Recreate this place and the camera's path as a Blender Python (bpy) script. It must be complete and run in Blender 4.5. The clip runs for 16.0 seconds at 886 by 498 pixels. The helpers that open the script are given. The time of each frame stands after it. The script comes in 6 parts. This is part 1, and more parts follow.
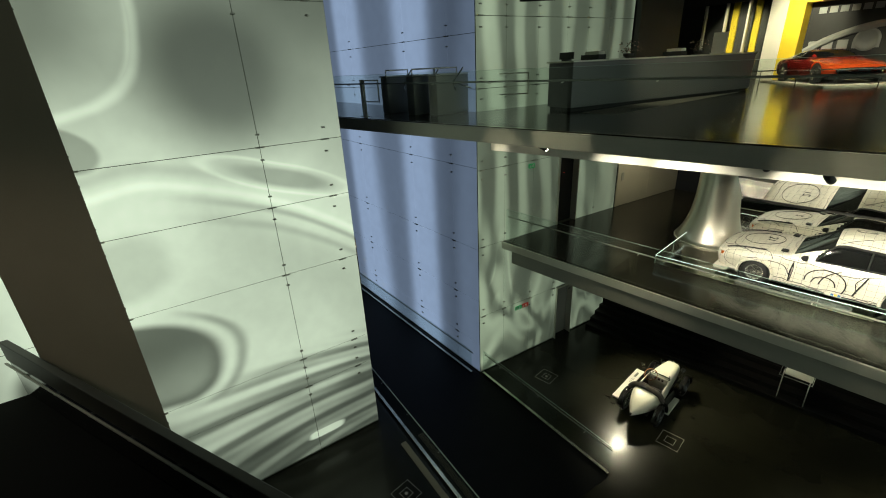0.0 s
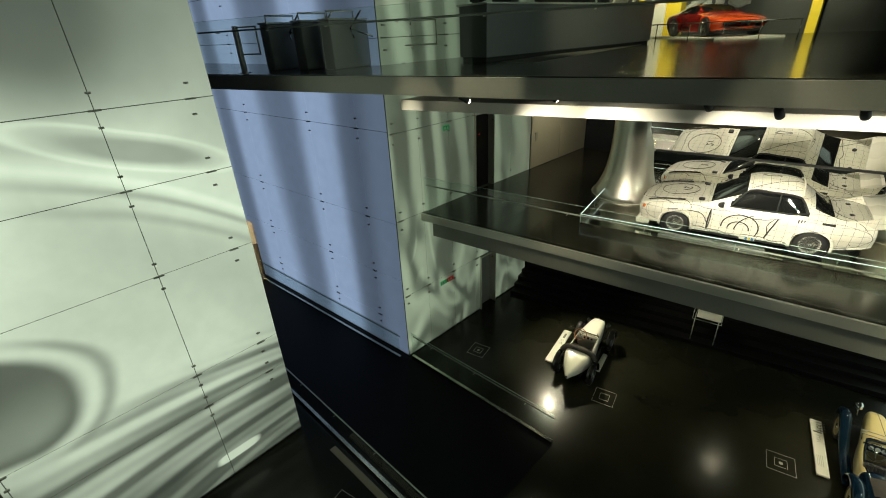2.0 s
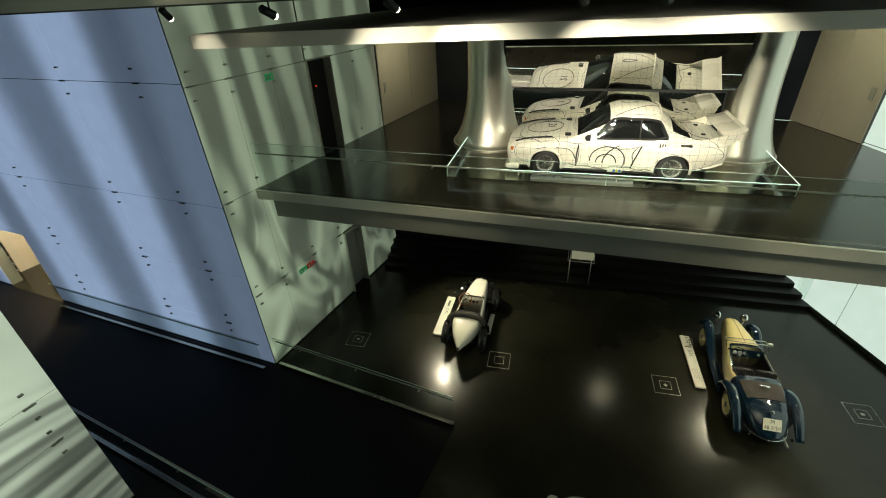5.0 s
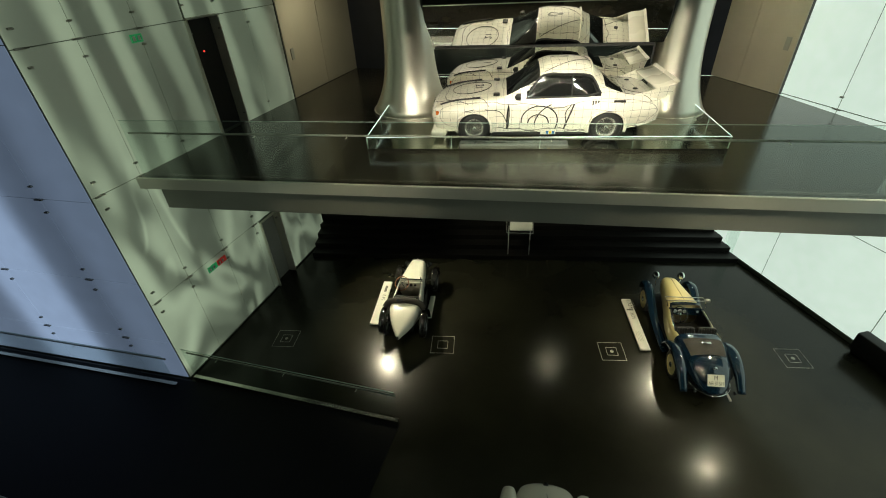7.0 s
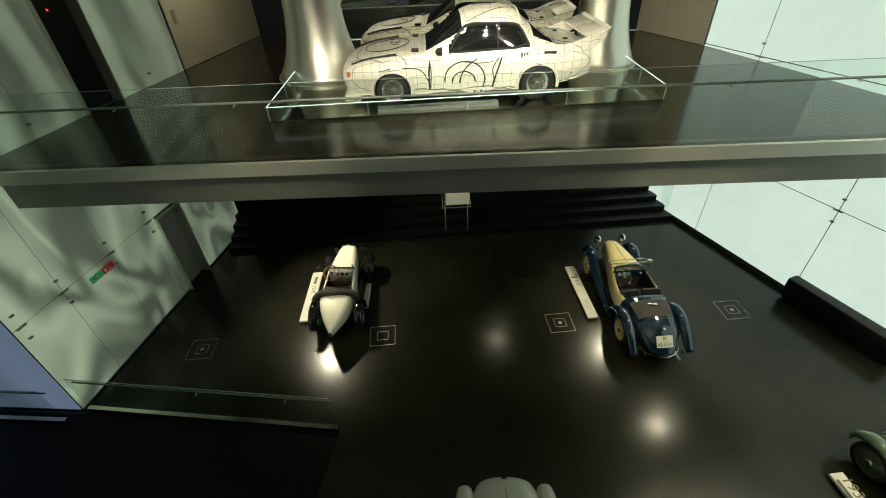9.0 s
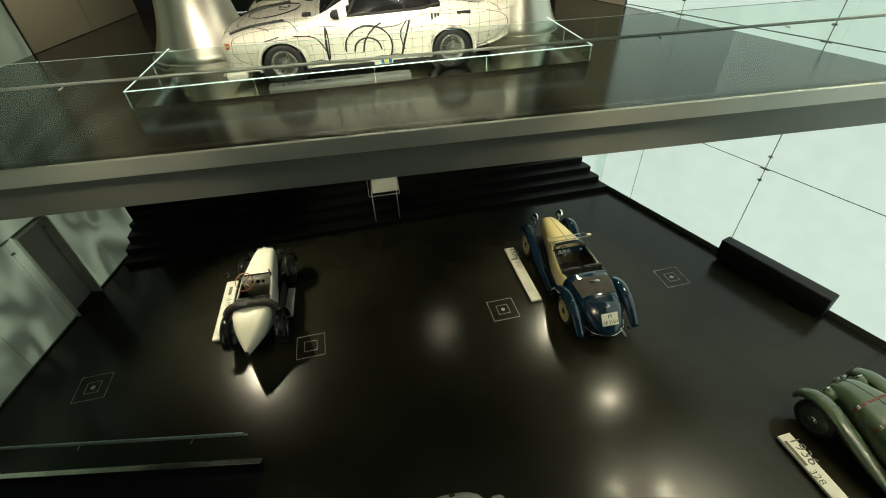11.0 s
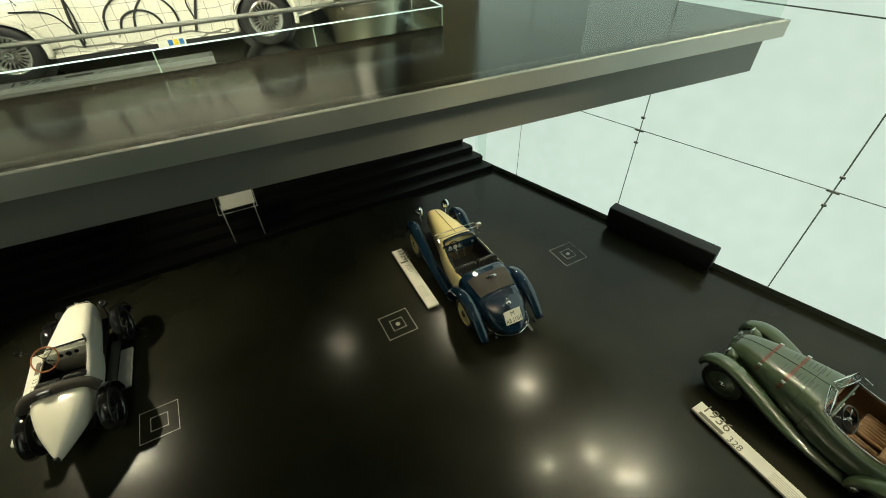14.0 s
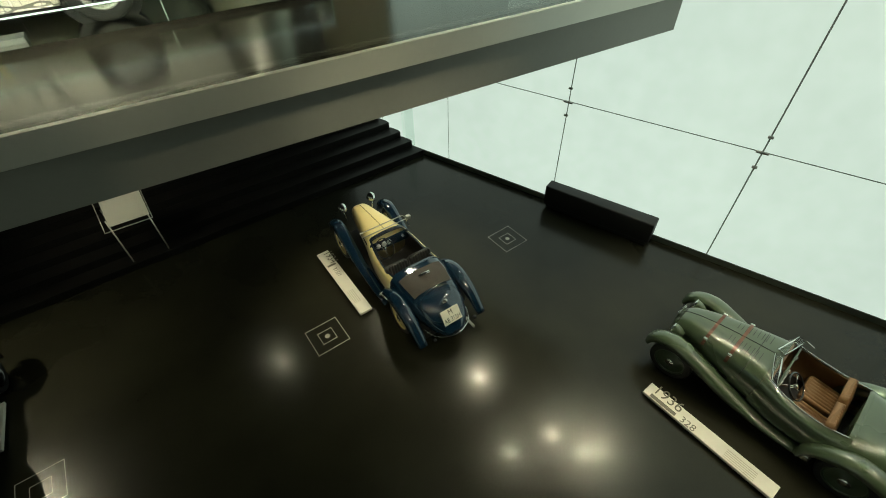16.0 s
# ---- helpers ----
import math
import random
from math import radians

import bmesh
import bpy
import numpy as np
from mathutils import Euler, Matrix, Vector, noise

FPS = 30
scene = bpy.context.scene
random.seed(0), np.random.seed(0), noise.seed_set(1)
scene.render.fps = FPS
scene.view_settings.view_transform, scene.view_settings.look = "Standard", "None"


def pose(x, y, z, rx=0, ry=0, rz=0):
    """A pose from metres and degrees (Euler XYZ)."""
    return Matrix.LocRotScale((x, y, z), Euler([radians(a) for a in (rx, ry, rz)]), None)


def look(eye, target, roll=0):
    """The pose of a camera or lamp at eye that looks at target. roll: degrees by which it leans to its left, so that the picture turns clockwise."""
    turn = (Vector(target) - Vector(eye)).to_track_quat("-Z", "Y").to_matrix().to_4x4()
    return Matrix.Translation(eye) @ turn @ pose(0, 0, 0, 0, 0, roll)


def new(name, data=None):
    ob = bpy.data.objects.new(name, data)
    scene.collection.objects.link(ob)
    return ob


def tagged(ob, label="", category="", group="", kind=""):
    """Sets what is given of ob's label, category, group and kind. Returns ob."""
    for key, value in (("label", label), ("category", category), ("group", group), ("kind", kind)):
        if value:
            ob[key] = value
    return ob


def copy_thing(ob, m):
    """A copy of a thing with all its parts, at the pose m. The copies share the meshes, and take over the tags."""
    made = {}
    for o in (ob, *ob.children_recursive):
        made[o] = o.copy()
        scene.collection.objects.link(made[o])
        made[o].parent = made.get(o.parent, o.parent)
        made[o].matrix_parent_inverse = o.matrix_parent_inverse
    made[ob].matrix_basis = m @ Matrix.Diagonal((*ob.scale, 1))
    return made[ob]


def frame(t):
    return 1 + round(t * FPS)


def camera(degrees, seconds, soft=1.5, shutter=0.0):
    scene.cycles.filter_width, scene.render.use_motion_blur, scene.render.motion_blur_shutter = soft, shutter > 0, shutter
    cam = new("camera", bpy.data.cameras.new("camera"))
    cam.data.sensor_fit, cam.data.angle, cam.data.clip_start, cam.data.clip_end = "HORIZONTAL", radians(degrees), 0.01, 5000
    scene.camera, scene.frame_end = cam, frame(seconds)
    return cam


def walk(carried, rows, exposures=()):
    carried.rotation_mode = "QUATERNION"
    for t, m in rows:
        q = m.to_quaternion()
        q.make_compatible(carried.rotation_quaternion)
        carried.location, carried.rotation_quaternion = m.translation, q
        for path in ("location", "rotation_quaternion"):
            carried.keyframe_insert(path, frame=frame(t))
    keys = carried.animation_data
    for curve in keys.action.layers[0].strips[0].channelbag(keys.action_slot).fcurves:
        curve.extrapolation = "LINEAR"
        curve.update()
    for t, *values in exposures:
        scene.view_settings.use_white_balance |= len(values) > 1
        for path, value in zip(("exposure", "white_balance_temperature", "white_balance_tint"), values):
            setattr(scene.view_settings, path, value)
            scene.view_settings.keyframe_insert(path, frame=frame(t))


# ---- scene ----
cam = camera(91.1, 16.0, soft=1.0)
PATH = [
    (0, (1.089, 1.01, 10.196), (-0.481, 1.98, 9.425), -2.8),
    (0.5, (0.723, 1.127, 10.22), (-0.778, 2.161, 9.397), -2.9),
    (1, (0.405, 1.221, 10.032), (-1.026, 2.33, 9.182), -2.7),
    (1.5, (0.249, 1.323, 9.8), (-1.118, 2.503, 8.94), -2.8),
    (2, (-0.013, 1.569, 9.662), (-1.295, 2.818, 8.769), -2.8),
    (2.5, (-0.214, 1.801, 9.502), (-1.415, 3.113, 8.587), -2.9),
    (3, (-0.337, 2.037, 9.323), (-1.455, 3.407, 8.389), -3.1),
    (3.5, (-0.442, 2.344, 9.193), (-1.482, 3.755, 8.229), -3.2),
    (4, (-0.619, 2.588, 9.043), (-1.565, 4.047, 8.053), -3.1),
    (6.5, (-0.9, 3.628, 8.33), (-1.494, 5.194, 7.237), -3.1),
    (7, (-0.93, 3.854, 8.212), (-1.455, 5.426, 7.092), -3.0),
    (7.5, (-0.967, 4.054, 8.085), (-1.424, 5.631, 6.943), -2.9),
    (8, (-0.939, 4.241, 7.924), (-1.334, 5.821, 6.764), -2.9),
    (8.5, (-0.919, 4.439, 7.771), (-1.253, 6.02, 6.594), -3.0),
    (9, (-0.901, 4.668, 7.641), (-1.167, 6.242, 6.436), -2.9),
    (11.5, (-0.499, 5.723, 7.075), (-0.456, 7.256, 5.792), -2.8),
    (12, (-0.407, 5.972, 6.985), (-0.287, 7.489, 5.687), -2.6),
    (12.5, (-0.289, 6.172, 6.866), (-0.102, 7.676, 5.561), -2.4),
    (13, (-0.181, 6.357, 6.786), (0.075, 7.841, 5.47), -2.2),
    (13.5, (-0.052, 6.562, 6.72), (0.265, 8.02, 5.389), -1.9),
    (14, (0.106, 6.678, 6.613), (0.481, 8.123, 5.282), -2.0),
    (14.5, (0.237, 6.825, 6.511), (0.667, 8.244, 5.168), -1.7),
    (15, (0.423, 6.941, 6.405), (0.896, 8.334, 5.05), -2.0),
    (15.5, (0.537, 7.059, 6.315), (1.058, 8.422, 4.948), -1.8),
    (16, (0.734, 7.167, 6.226), (1.29, 8.499, 4.842), -2.0),
]
walk(cam, [(t, look(eye, target, roll)) for t, eye, target, roll in PATH])

# ---- world and light ----
world = bpy.data.worlds.new("world")
scene.world = world
world.use_nodes = True
world.node_tree.nodes["Background"].inputs["Color"].default_value = (0.5, 0.52, 0.48, 1)
world.node_tree.nodes["Background"].inputs["Strength"].default_value = 0.01


def spot(name, eye, target, watts, angle, colour=(1.0, 0.94, 0.63), blend=1.0, radius=0.05):
    data = bpy.data.lights.new(name, "SPOT")
    data.energy, data.color, data.spot_size, data.spot_blend, data.shadow_soft_size = watts, colour, radians(angle), blend, radius
    ob = new(name, data)
    ob.matrix_world = look(eye, target)
    return ob


# ---- materials ----
def material(name, colour, rough=0.5, metal=0.0, spread=0.15, grain=0.0, scale=6.0, coat=0.0, bump=0.0, rough_spread=0.1, spec=0.5, coat_rough=0.03):
    """A surface whose colour and gloss vary at two scales."""
    m = bpy.data.materials.new(name)
    m.use_nodes = True
    nt = m.node_tree
    n, l = nt.nodes, nt.links
    b = n["Principled BSDF"]
    b.inputs["Metallic"].default_value = metal
    b.inputs["Coat Weight"].default_value = coat
    b.inputs["Coat Roughness"].default_value = coat_rough
    b.inputs["Specular IOR Level"].default_value = spec
    co = n.new("ShaderNodeTexCoord")
    big = n.new("ShaderNodeTexNoise")
    big.inputs["Scale"].default_value, big.inputs["Detail"].default_value = scale * 0.2, 4
    small = n.new("ShaderNodeTexNoise")
    small.inputs["Scale"].default_value, small.inputs["Detail"].default_value = scale * 12, 3
    l.new(co.outputs["Object"], big.inputs["Vector"])
    l.new(co.outputs["Object"], small.inputs["Vector"])
    mix = n.new("ShaderNodeMath")
    mix.operation = "MULTIPLY_ADD"
    l.new(small.outputs["Fac"], mix.inputs[0])
    mix.inputs[1].default_value = grain
    l.new(big.outputs["Fac"], mix.inputs[2])
    ramp = n.new("ShaderNodeValToRGB")
    ramp.color_ramp.elements[0].position, ramp.color_ramp.elements[1].position = 0.3, 0.75 + grain
    ramp.color_ramp.elements[0].color = (*[c * (1 - spread) for c in colour], 1)
    ramp.color_ramp.elements[1].color = (*[min(1, c * (1 + spread)) for c in colour], 1)
    l.new(mix.outputs[0], ramp.inputs["Fac"])
    l.new(ramp.outputs["Color"], b.inputs["Base Color"])
    rr = n.new("ShaderNodeMapRange")
    rr.inputs["To Min"].default_value, rr.inputs["To Max"].default_value = rough * (1 - rough_spread), min(1, rough * (1 + rough_spread))
    l.new(mix.outputs[0], rr.inputs["Value"])
    l.new(rr.outputs["Result"], b.inputs["Roughness"])
    if bump:
        bp = n.new("ShaderNodeBump")
        bp.inputs["Strength"].default_value, bp.inputs["Distance"].default_value = bump, 0.01
        l.new(small.outputs["Fac"], bp.inputs["Height"])
        l.new(bp.outputs["Normal"], b.inputs["Normal"])
    return m


def glowing(name, colour, strength):
    m = bpy.data.materials.new(name)
    m.use_nodes = True
    b = m.node_tree.nodes["Principled BSDF"]
    b.inputs["Base Color"].default_value = (*colour, 1)
    b.inputs["Emission Color"].default_value = (*colour, 1)
    b.inputs["Emission Strength"].default_value = strength
    return m


def glass(name, colour=(0.93, 0.97, 0.95), rough=0.0):
    """Thin clear glazing: what lies behind shows, with a mirror-like gloss on top."""
    m = bpy.data.materials.new(name)
    m.use_nodes = True
    nt = m.node_tree
    n, l = nt.nodes, nt.links
    n.remove(n["Principled BSDF"])
    clear = n.new("ShaderNodeBsdfTransparent")
    clear.inputs["Color"].default_value = (*colour, 1)
    shine = n.new("ShaderNodeBsdfGlossy")
    shine.inputs["Roughness"].default_value = rough
    lw = n.new("ShaderNodeLayerWeight")
    lw.inputs["Blend"].default_value = 0.5
    pw = n.new("ShaderNodeMath")
    pw.operation = "POWER"
    pw.inputs[1].default_value = 4.5
    l.new(lw.outputs["Facing"], pw.inputs[0])
    fres = n.new("ShaderNodeMath")
    fres.operation = "MULTIPLY_ADD"
    fres.inputs[1].default_value, fres.inputs[2].default_value = 0.75, 0.035
    l.new(pw.outputs[0], fres.inputs[0])
    mx = n.new("ShaderNodeMixShader")
    l.new(fres.outputs[0], mx.inputs["Fac"])
    l.new(clear.outputs["BSDF"], mx.inputs[1])
    l.new(shine.outputs["BSDF"], mx.inputs[2])
    l.new(mx.outputs["Shader"], n["Material Output"].inputs["Surface"])
    return m


def light_wall(name, colour, kind, strength=1.0):
    """Backlit frosted glass on which soft patterns of light play."""
    m = bpy.data.materials.new(name)
    m.use_nodes = True
    nt = m.node_tree
    n, l = nt.nodes, nt.links
    b = n["Principled BSDF"]
    b.inputs["Base Color"].default_value = (0.24, 0.26, 0.24, 1)
    b.inputs["Roughness"].default_value = 0.35
    co = n.new("ShaderNodeTexCoord")

    def mth(op, a, c=None, d=None):
        x = n.new("ShaderNodeMath")
        x.operation = op
        for k, v in enumerate((a, c, d)):
            if v is None:
                continue
            if isinstance(v, (int, float)):
                x.inputs[k].default_value = v
            else:
                l.new(v, x.inputs[k])
        return x.outputs[0]

    def noise_at(scale3, size, detail=1.5, dist=0.0):
        mp = n.new("ShaderNodeMapping")
        mp.inputs["Scale"].default_value = scale3
        l.new(co.outputs["Object"], mp.inputs["Vector"])
        t = n.new("ShaderNodeTexNoise")
        t.inputs["Scale"].default_value, t.inputs["Detail"].default_value, t.inputs["Distortion"].default_value = size, detail, dist
        l.new(mp.outputs["Vector"], t.inputs["Vector"])
        return t.outputs["Fac"]

    sep = n.new("ShaderNodeSeparateXYZ")
    l.new(co.outputs["Object"], sep.inputs[0])
    X, Y, Z = sep.outputs

    def step_up(v, lo, hi, a=0.0, c=1.0):
        r = n.new("ShaderNodeMapRange")
        r.interpolation_type = "SMOOTHSTEP"
        l.new(v, r.inputs["Value"])
        for key, val in (("From Min", lo), ("From Max", hi), ("To Min", a), ("To Max", c)):
            r.inputs[key].default_value = val
        return r.outputs["Result"]

    if kind == "plain":
        f = step_up(noise_at((1, 1, 1), 0.25), 0.2, 0.8, 0.9, 1.0)
    elif kind == "swirl":
        # wide soft shadows above, a rounded dark shape in the middle, combed waves near the floor
        warp = mth("MULTIPLY_ADD", noise_at((1, 0.5, 0.5), 0.55, 1.5, 0.4), 1.6, -0.8)
        yy = mth("MULTIPLY_ADD", warp, 0.55, Y)
        zz = mth("MULTIPLY_ADD", warp, -0.45, Z)

        def dist(y, z, ry, rz, power=2.0, turn=0.0):
            c, q = math.cos(radians(turn)), math.sin(radians(turn))
            dy, dz = mth("SUBTRACT", yy, y), mth("SUBTRACT", zz, z)
            u = mth("ABSOLUTE", mth("MULTIPLY", mth("ADD", mth("MULTIPLY", dy, c), mth("MULTIPLY", dz, q)), 1 / ry))
            v = mth("ABSOLUTE", mth("MULTIPLY", mth("SUBTRACT", mth("MULTIPLY", dz, c), mth("MULTIPLY", dy, q)), 1 / rz))
            return mth("POWER", mth("ADD", mth("POWER", u, power), mth("POWER", v, power)), 1 / power)

        def line(v, at, width):
            return step_up(mth("ABSOLUTE", mth("SUBTRACT", v, at)), 0.0, width, 1.0, 0.0)

        def mul(*fs):
            out = fs[0]
            for g in fs[1:]:
                out = mth("MULTIPLY", out, g)
            return out

        # dark cloud high up, with a paler lobe and its bright rim beside it
        f = mul(step_up(dist(2.35, 10.3, 1.75, 1.85), 0.35, 1.25, 0.2, 1.0), step_up(Z, 7.8, 11.0, 1.0, 0.46))
        f = mul(f, step_up(dist(4.1, 12.2, 1.5, 1.6), 0.4, 1.2, 0.4, 1.0))
        lobe = dist(-0.75, 11.5, 1.85, 1.8, 2.6)
        f = mth("MAXIMUM", f, step_up(lobe, 0.97, 1.04, 0.46, 0.0))
        f = mul(f, step_up(lobe, 0.3, 0.98, 0.5, 1.0))
        f = mth("ADD", f, mth("MULTIPLY", line(lobe, 1.02, 0.09), 0.3))
        f = mul(f, step_up(dist(-0.8, 9.25, 0.95, 0.42, 2.0, -20), 0.85, 1.05, 0.5, 1.0))
        # long arcs of light falling to the wall's edge, a dark lens above them
        curve = mth("SUBTRACT", zz, mth("SUBTRACT", 8.35, mth("MULTIPLY", mth("MULTIPLY", mth("ADD", yy, 0.1), mth("ADD", yy, 0.1)), 0.082)))
        right = step_up(Y, -0.2, 3.4)
        lens = dist(3.1, 8.1, 1.35, 0.27, 2.0, -20)
        f = mul(f, step_up(lens, 0.55, 1.1, 0.5, 1.0))
        f = mth("ADD", f, mth("MULTIPLY", line(lens, 1.22, 0.2), 0.22))
        f = mth("ADD", f, mth("MULTIPLY", line(curve, -0.05, 0.16), 0.22))
        f = mth("SUBTRACT", f, mth("MULTIPLY", mul(line(curve, -0.3, 0.14), right), 0.4))
        f = mth("SUBTRACT", f, mth("MULTIPLY", mul(line(curve, -0.72, 0.18), right), 0.28))
        f = mth("SUBTRACT", f, mth("MULTIPLY", mul(line(curve, 0.28, 0.22), step_up(Y, 3.5, 1.0)), 0.22))
        f = mul(f, step_up(dist(-0.4, 6.7, 1.35, 0.9, 3.0), 0.6, 1.03, 0.72, 1.0))
        # the rounded dark shape with a bright inner rim and a dark outer line
        dome = dist(-0.7, 4.45, 2.1, 1.2, 2.3, -10)
        f = mul(f, step_up(dome, 0.78, 0.95, 0.16, 1.0), step_up(Z, 3.4, 4.5, 1.0, 1.0))
        f = mth("ADD", f, mth("MULTIPLY", mul(step_up(dome, 0.85, 0.6), step_up(Z, 4.9, 3.7)), 0.22))
        f = mul(f, mth("SUBTRACT", 1.0, mth("MULTIPLY", mul(line(dome, 1.07, 0.11), step_up(Y, 0.0, 1.2)), 0.5)))
        # combed waves
        bend = mth("MULTIPLY", mth("MULTIPLY", mth("SUBTRACT", Y, 3.6), mth("SUBTRACT", Y, 3.6)), 0.03)
        fan = mth("MULTIPLY", mth("ADD", mth("SUBTRACT", zz, 2.0), bend), mth("MULTIPLY_ADD", Y, 0.14, 0.9))
        ph = mth("MULTIPLY_ADD", warp, 2.6, mth("MULTIPLY", fan, 7.2))
        comb = mth("ADD", mth("MULTIPLY", mth("SINE", ph), 0.65), mth("MULTIPLY", mth("SINE", mth("MULTIPLY_ADD", ph, 2.3, mth("MULTIPLY", Y, 1.1))), 0.35))
        combed = mth("MULTIPLY", step_up(comb, -0.9, 1.0, 0.2, 0.9), step_up(noise_at((1, 0.35, 0.9), 0.8, 1.0, 0.8), 0.35, 0.62, 0.5, 1.15))
        low = n.new("ShaderNodeMix")
        l.new(step_up(mth("ADD", zz, mth("MULTIPLY", bend, 0.6)), 2.9, 3.75), low.inputs[0])
        l.new(combed, low.inputs[2])
        l.new(f, low.inputs[3])
        f = mul(low.outputs[0], step_up(Z, 0.3, 3.6, 0.45, 1.0))
        f = mul(f, step_up(dist(1.1, 0.6, 2.2, 0.8), 0.4, 1.2, 0.55, 1.0))
        f = mth("MAXIMUM", f, step_up(dist(3.05, 0.62, 0.6, 0.17, 3.5), 0.7, 1.05, 0.95, 0.0))
        f = mul(f, step_up(noise_at((1, 0.3, 0.3), 0.6, 1.0, 0.5), 0.35, 0.65, 0.66, 1.1))
        f = mul(f, step_up(Y, -3.4, -1.6, 0.3, 1.0))
        f = mth("MAXIMUM", f, 0.05)
    elif kind == "drape":
        # soft upright bands above, curling bright ridges lower down
        warp = noise_at((1, 0.5, 0.22), 0.7, 1.0, 0.3)
        curl = noise_at((1, 0.8, 0.42), 0.62, 1.2, 1.1)
        bands = mth("SINE", mth("ADD", mth("MULTIPLY", Y, 6.2), mth("ADD", mth("MULTIPLY", warp, 9.0), mth("MULTIPLY", Z, 0.25))))
        upright = mth("ADD", step_up(bands, -0.6, 1.0, 0.22, 0.74), step_up(warp, 0.35, 0.65, -0.08, 0.16))
        ridge = mth("ABSOLUTE", mth("SUBTRACT", mth("FRACT", mth("MULTIPLY", curl, 4.2)), 0.5))
        thin = mth("ABSOLUTE", mth("SUBTRACT", mth("FRACT", mth("MULTIPLY_ADD", warp, 7.5, mth("MULTIPLY", curl, 3.0))), 0.5))
        swirls = mth("ADD", step_up(ridge, 0.46, 0.0, 0.2, 0.78), mth("MULTIPLY", step_up(thin, 0.16, 0.0, 0.0, 0.3), step_up(curl, 0.4, 0.6)))
        both = n.new("ShaderNodeMix")
        l.new(step_up(mth("MULTIPLY_ADD", curl, 2.0, Z), 4.6, 7.4), both.inputs[0])
        l.new(swirls, both.inputs[2])
        l.new(upright, both.inputs[3])
        f = mth("MULTIPLY", both.outputs[0], step_up(Y, 11.5, 8.7, 0.72, 1.35))
    else:
        # broad upright bands
        warp = noise_at((0.5, 0.5, 0.06), 0.5, 0.5)
        fold = mth("SINE", mth("ADD", mth("MULTIPLY", X, 1.6), mth("MULTIPLY", warp, 5.0)))
        f = step_up(fold, -1.0, 0.5, 0.42, 1.0)
        f = mth("MULTIPLY", f, step_up(X, -9.2, -12.2, 0.4, 1.0))
    fine = noise_at((1, 1, 1), 3.0, 2.0)
    f = mth("MULTIPLY", f, step_up(fine, 0.2, 0.8, 0.96, 1.04))
    b.inputs["Emission Color"].default_value = (*colour, 1)
    l.new(mth("MULTIPLY", f, strength), b.inputs["Emission Strength"])
    return m


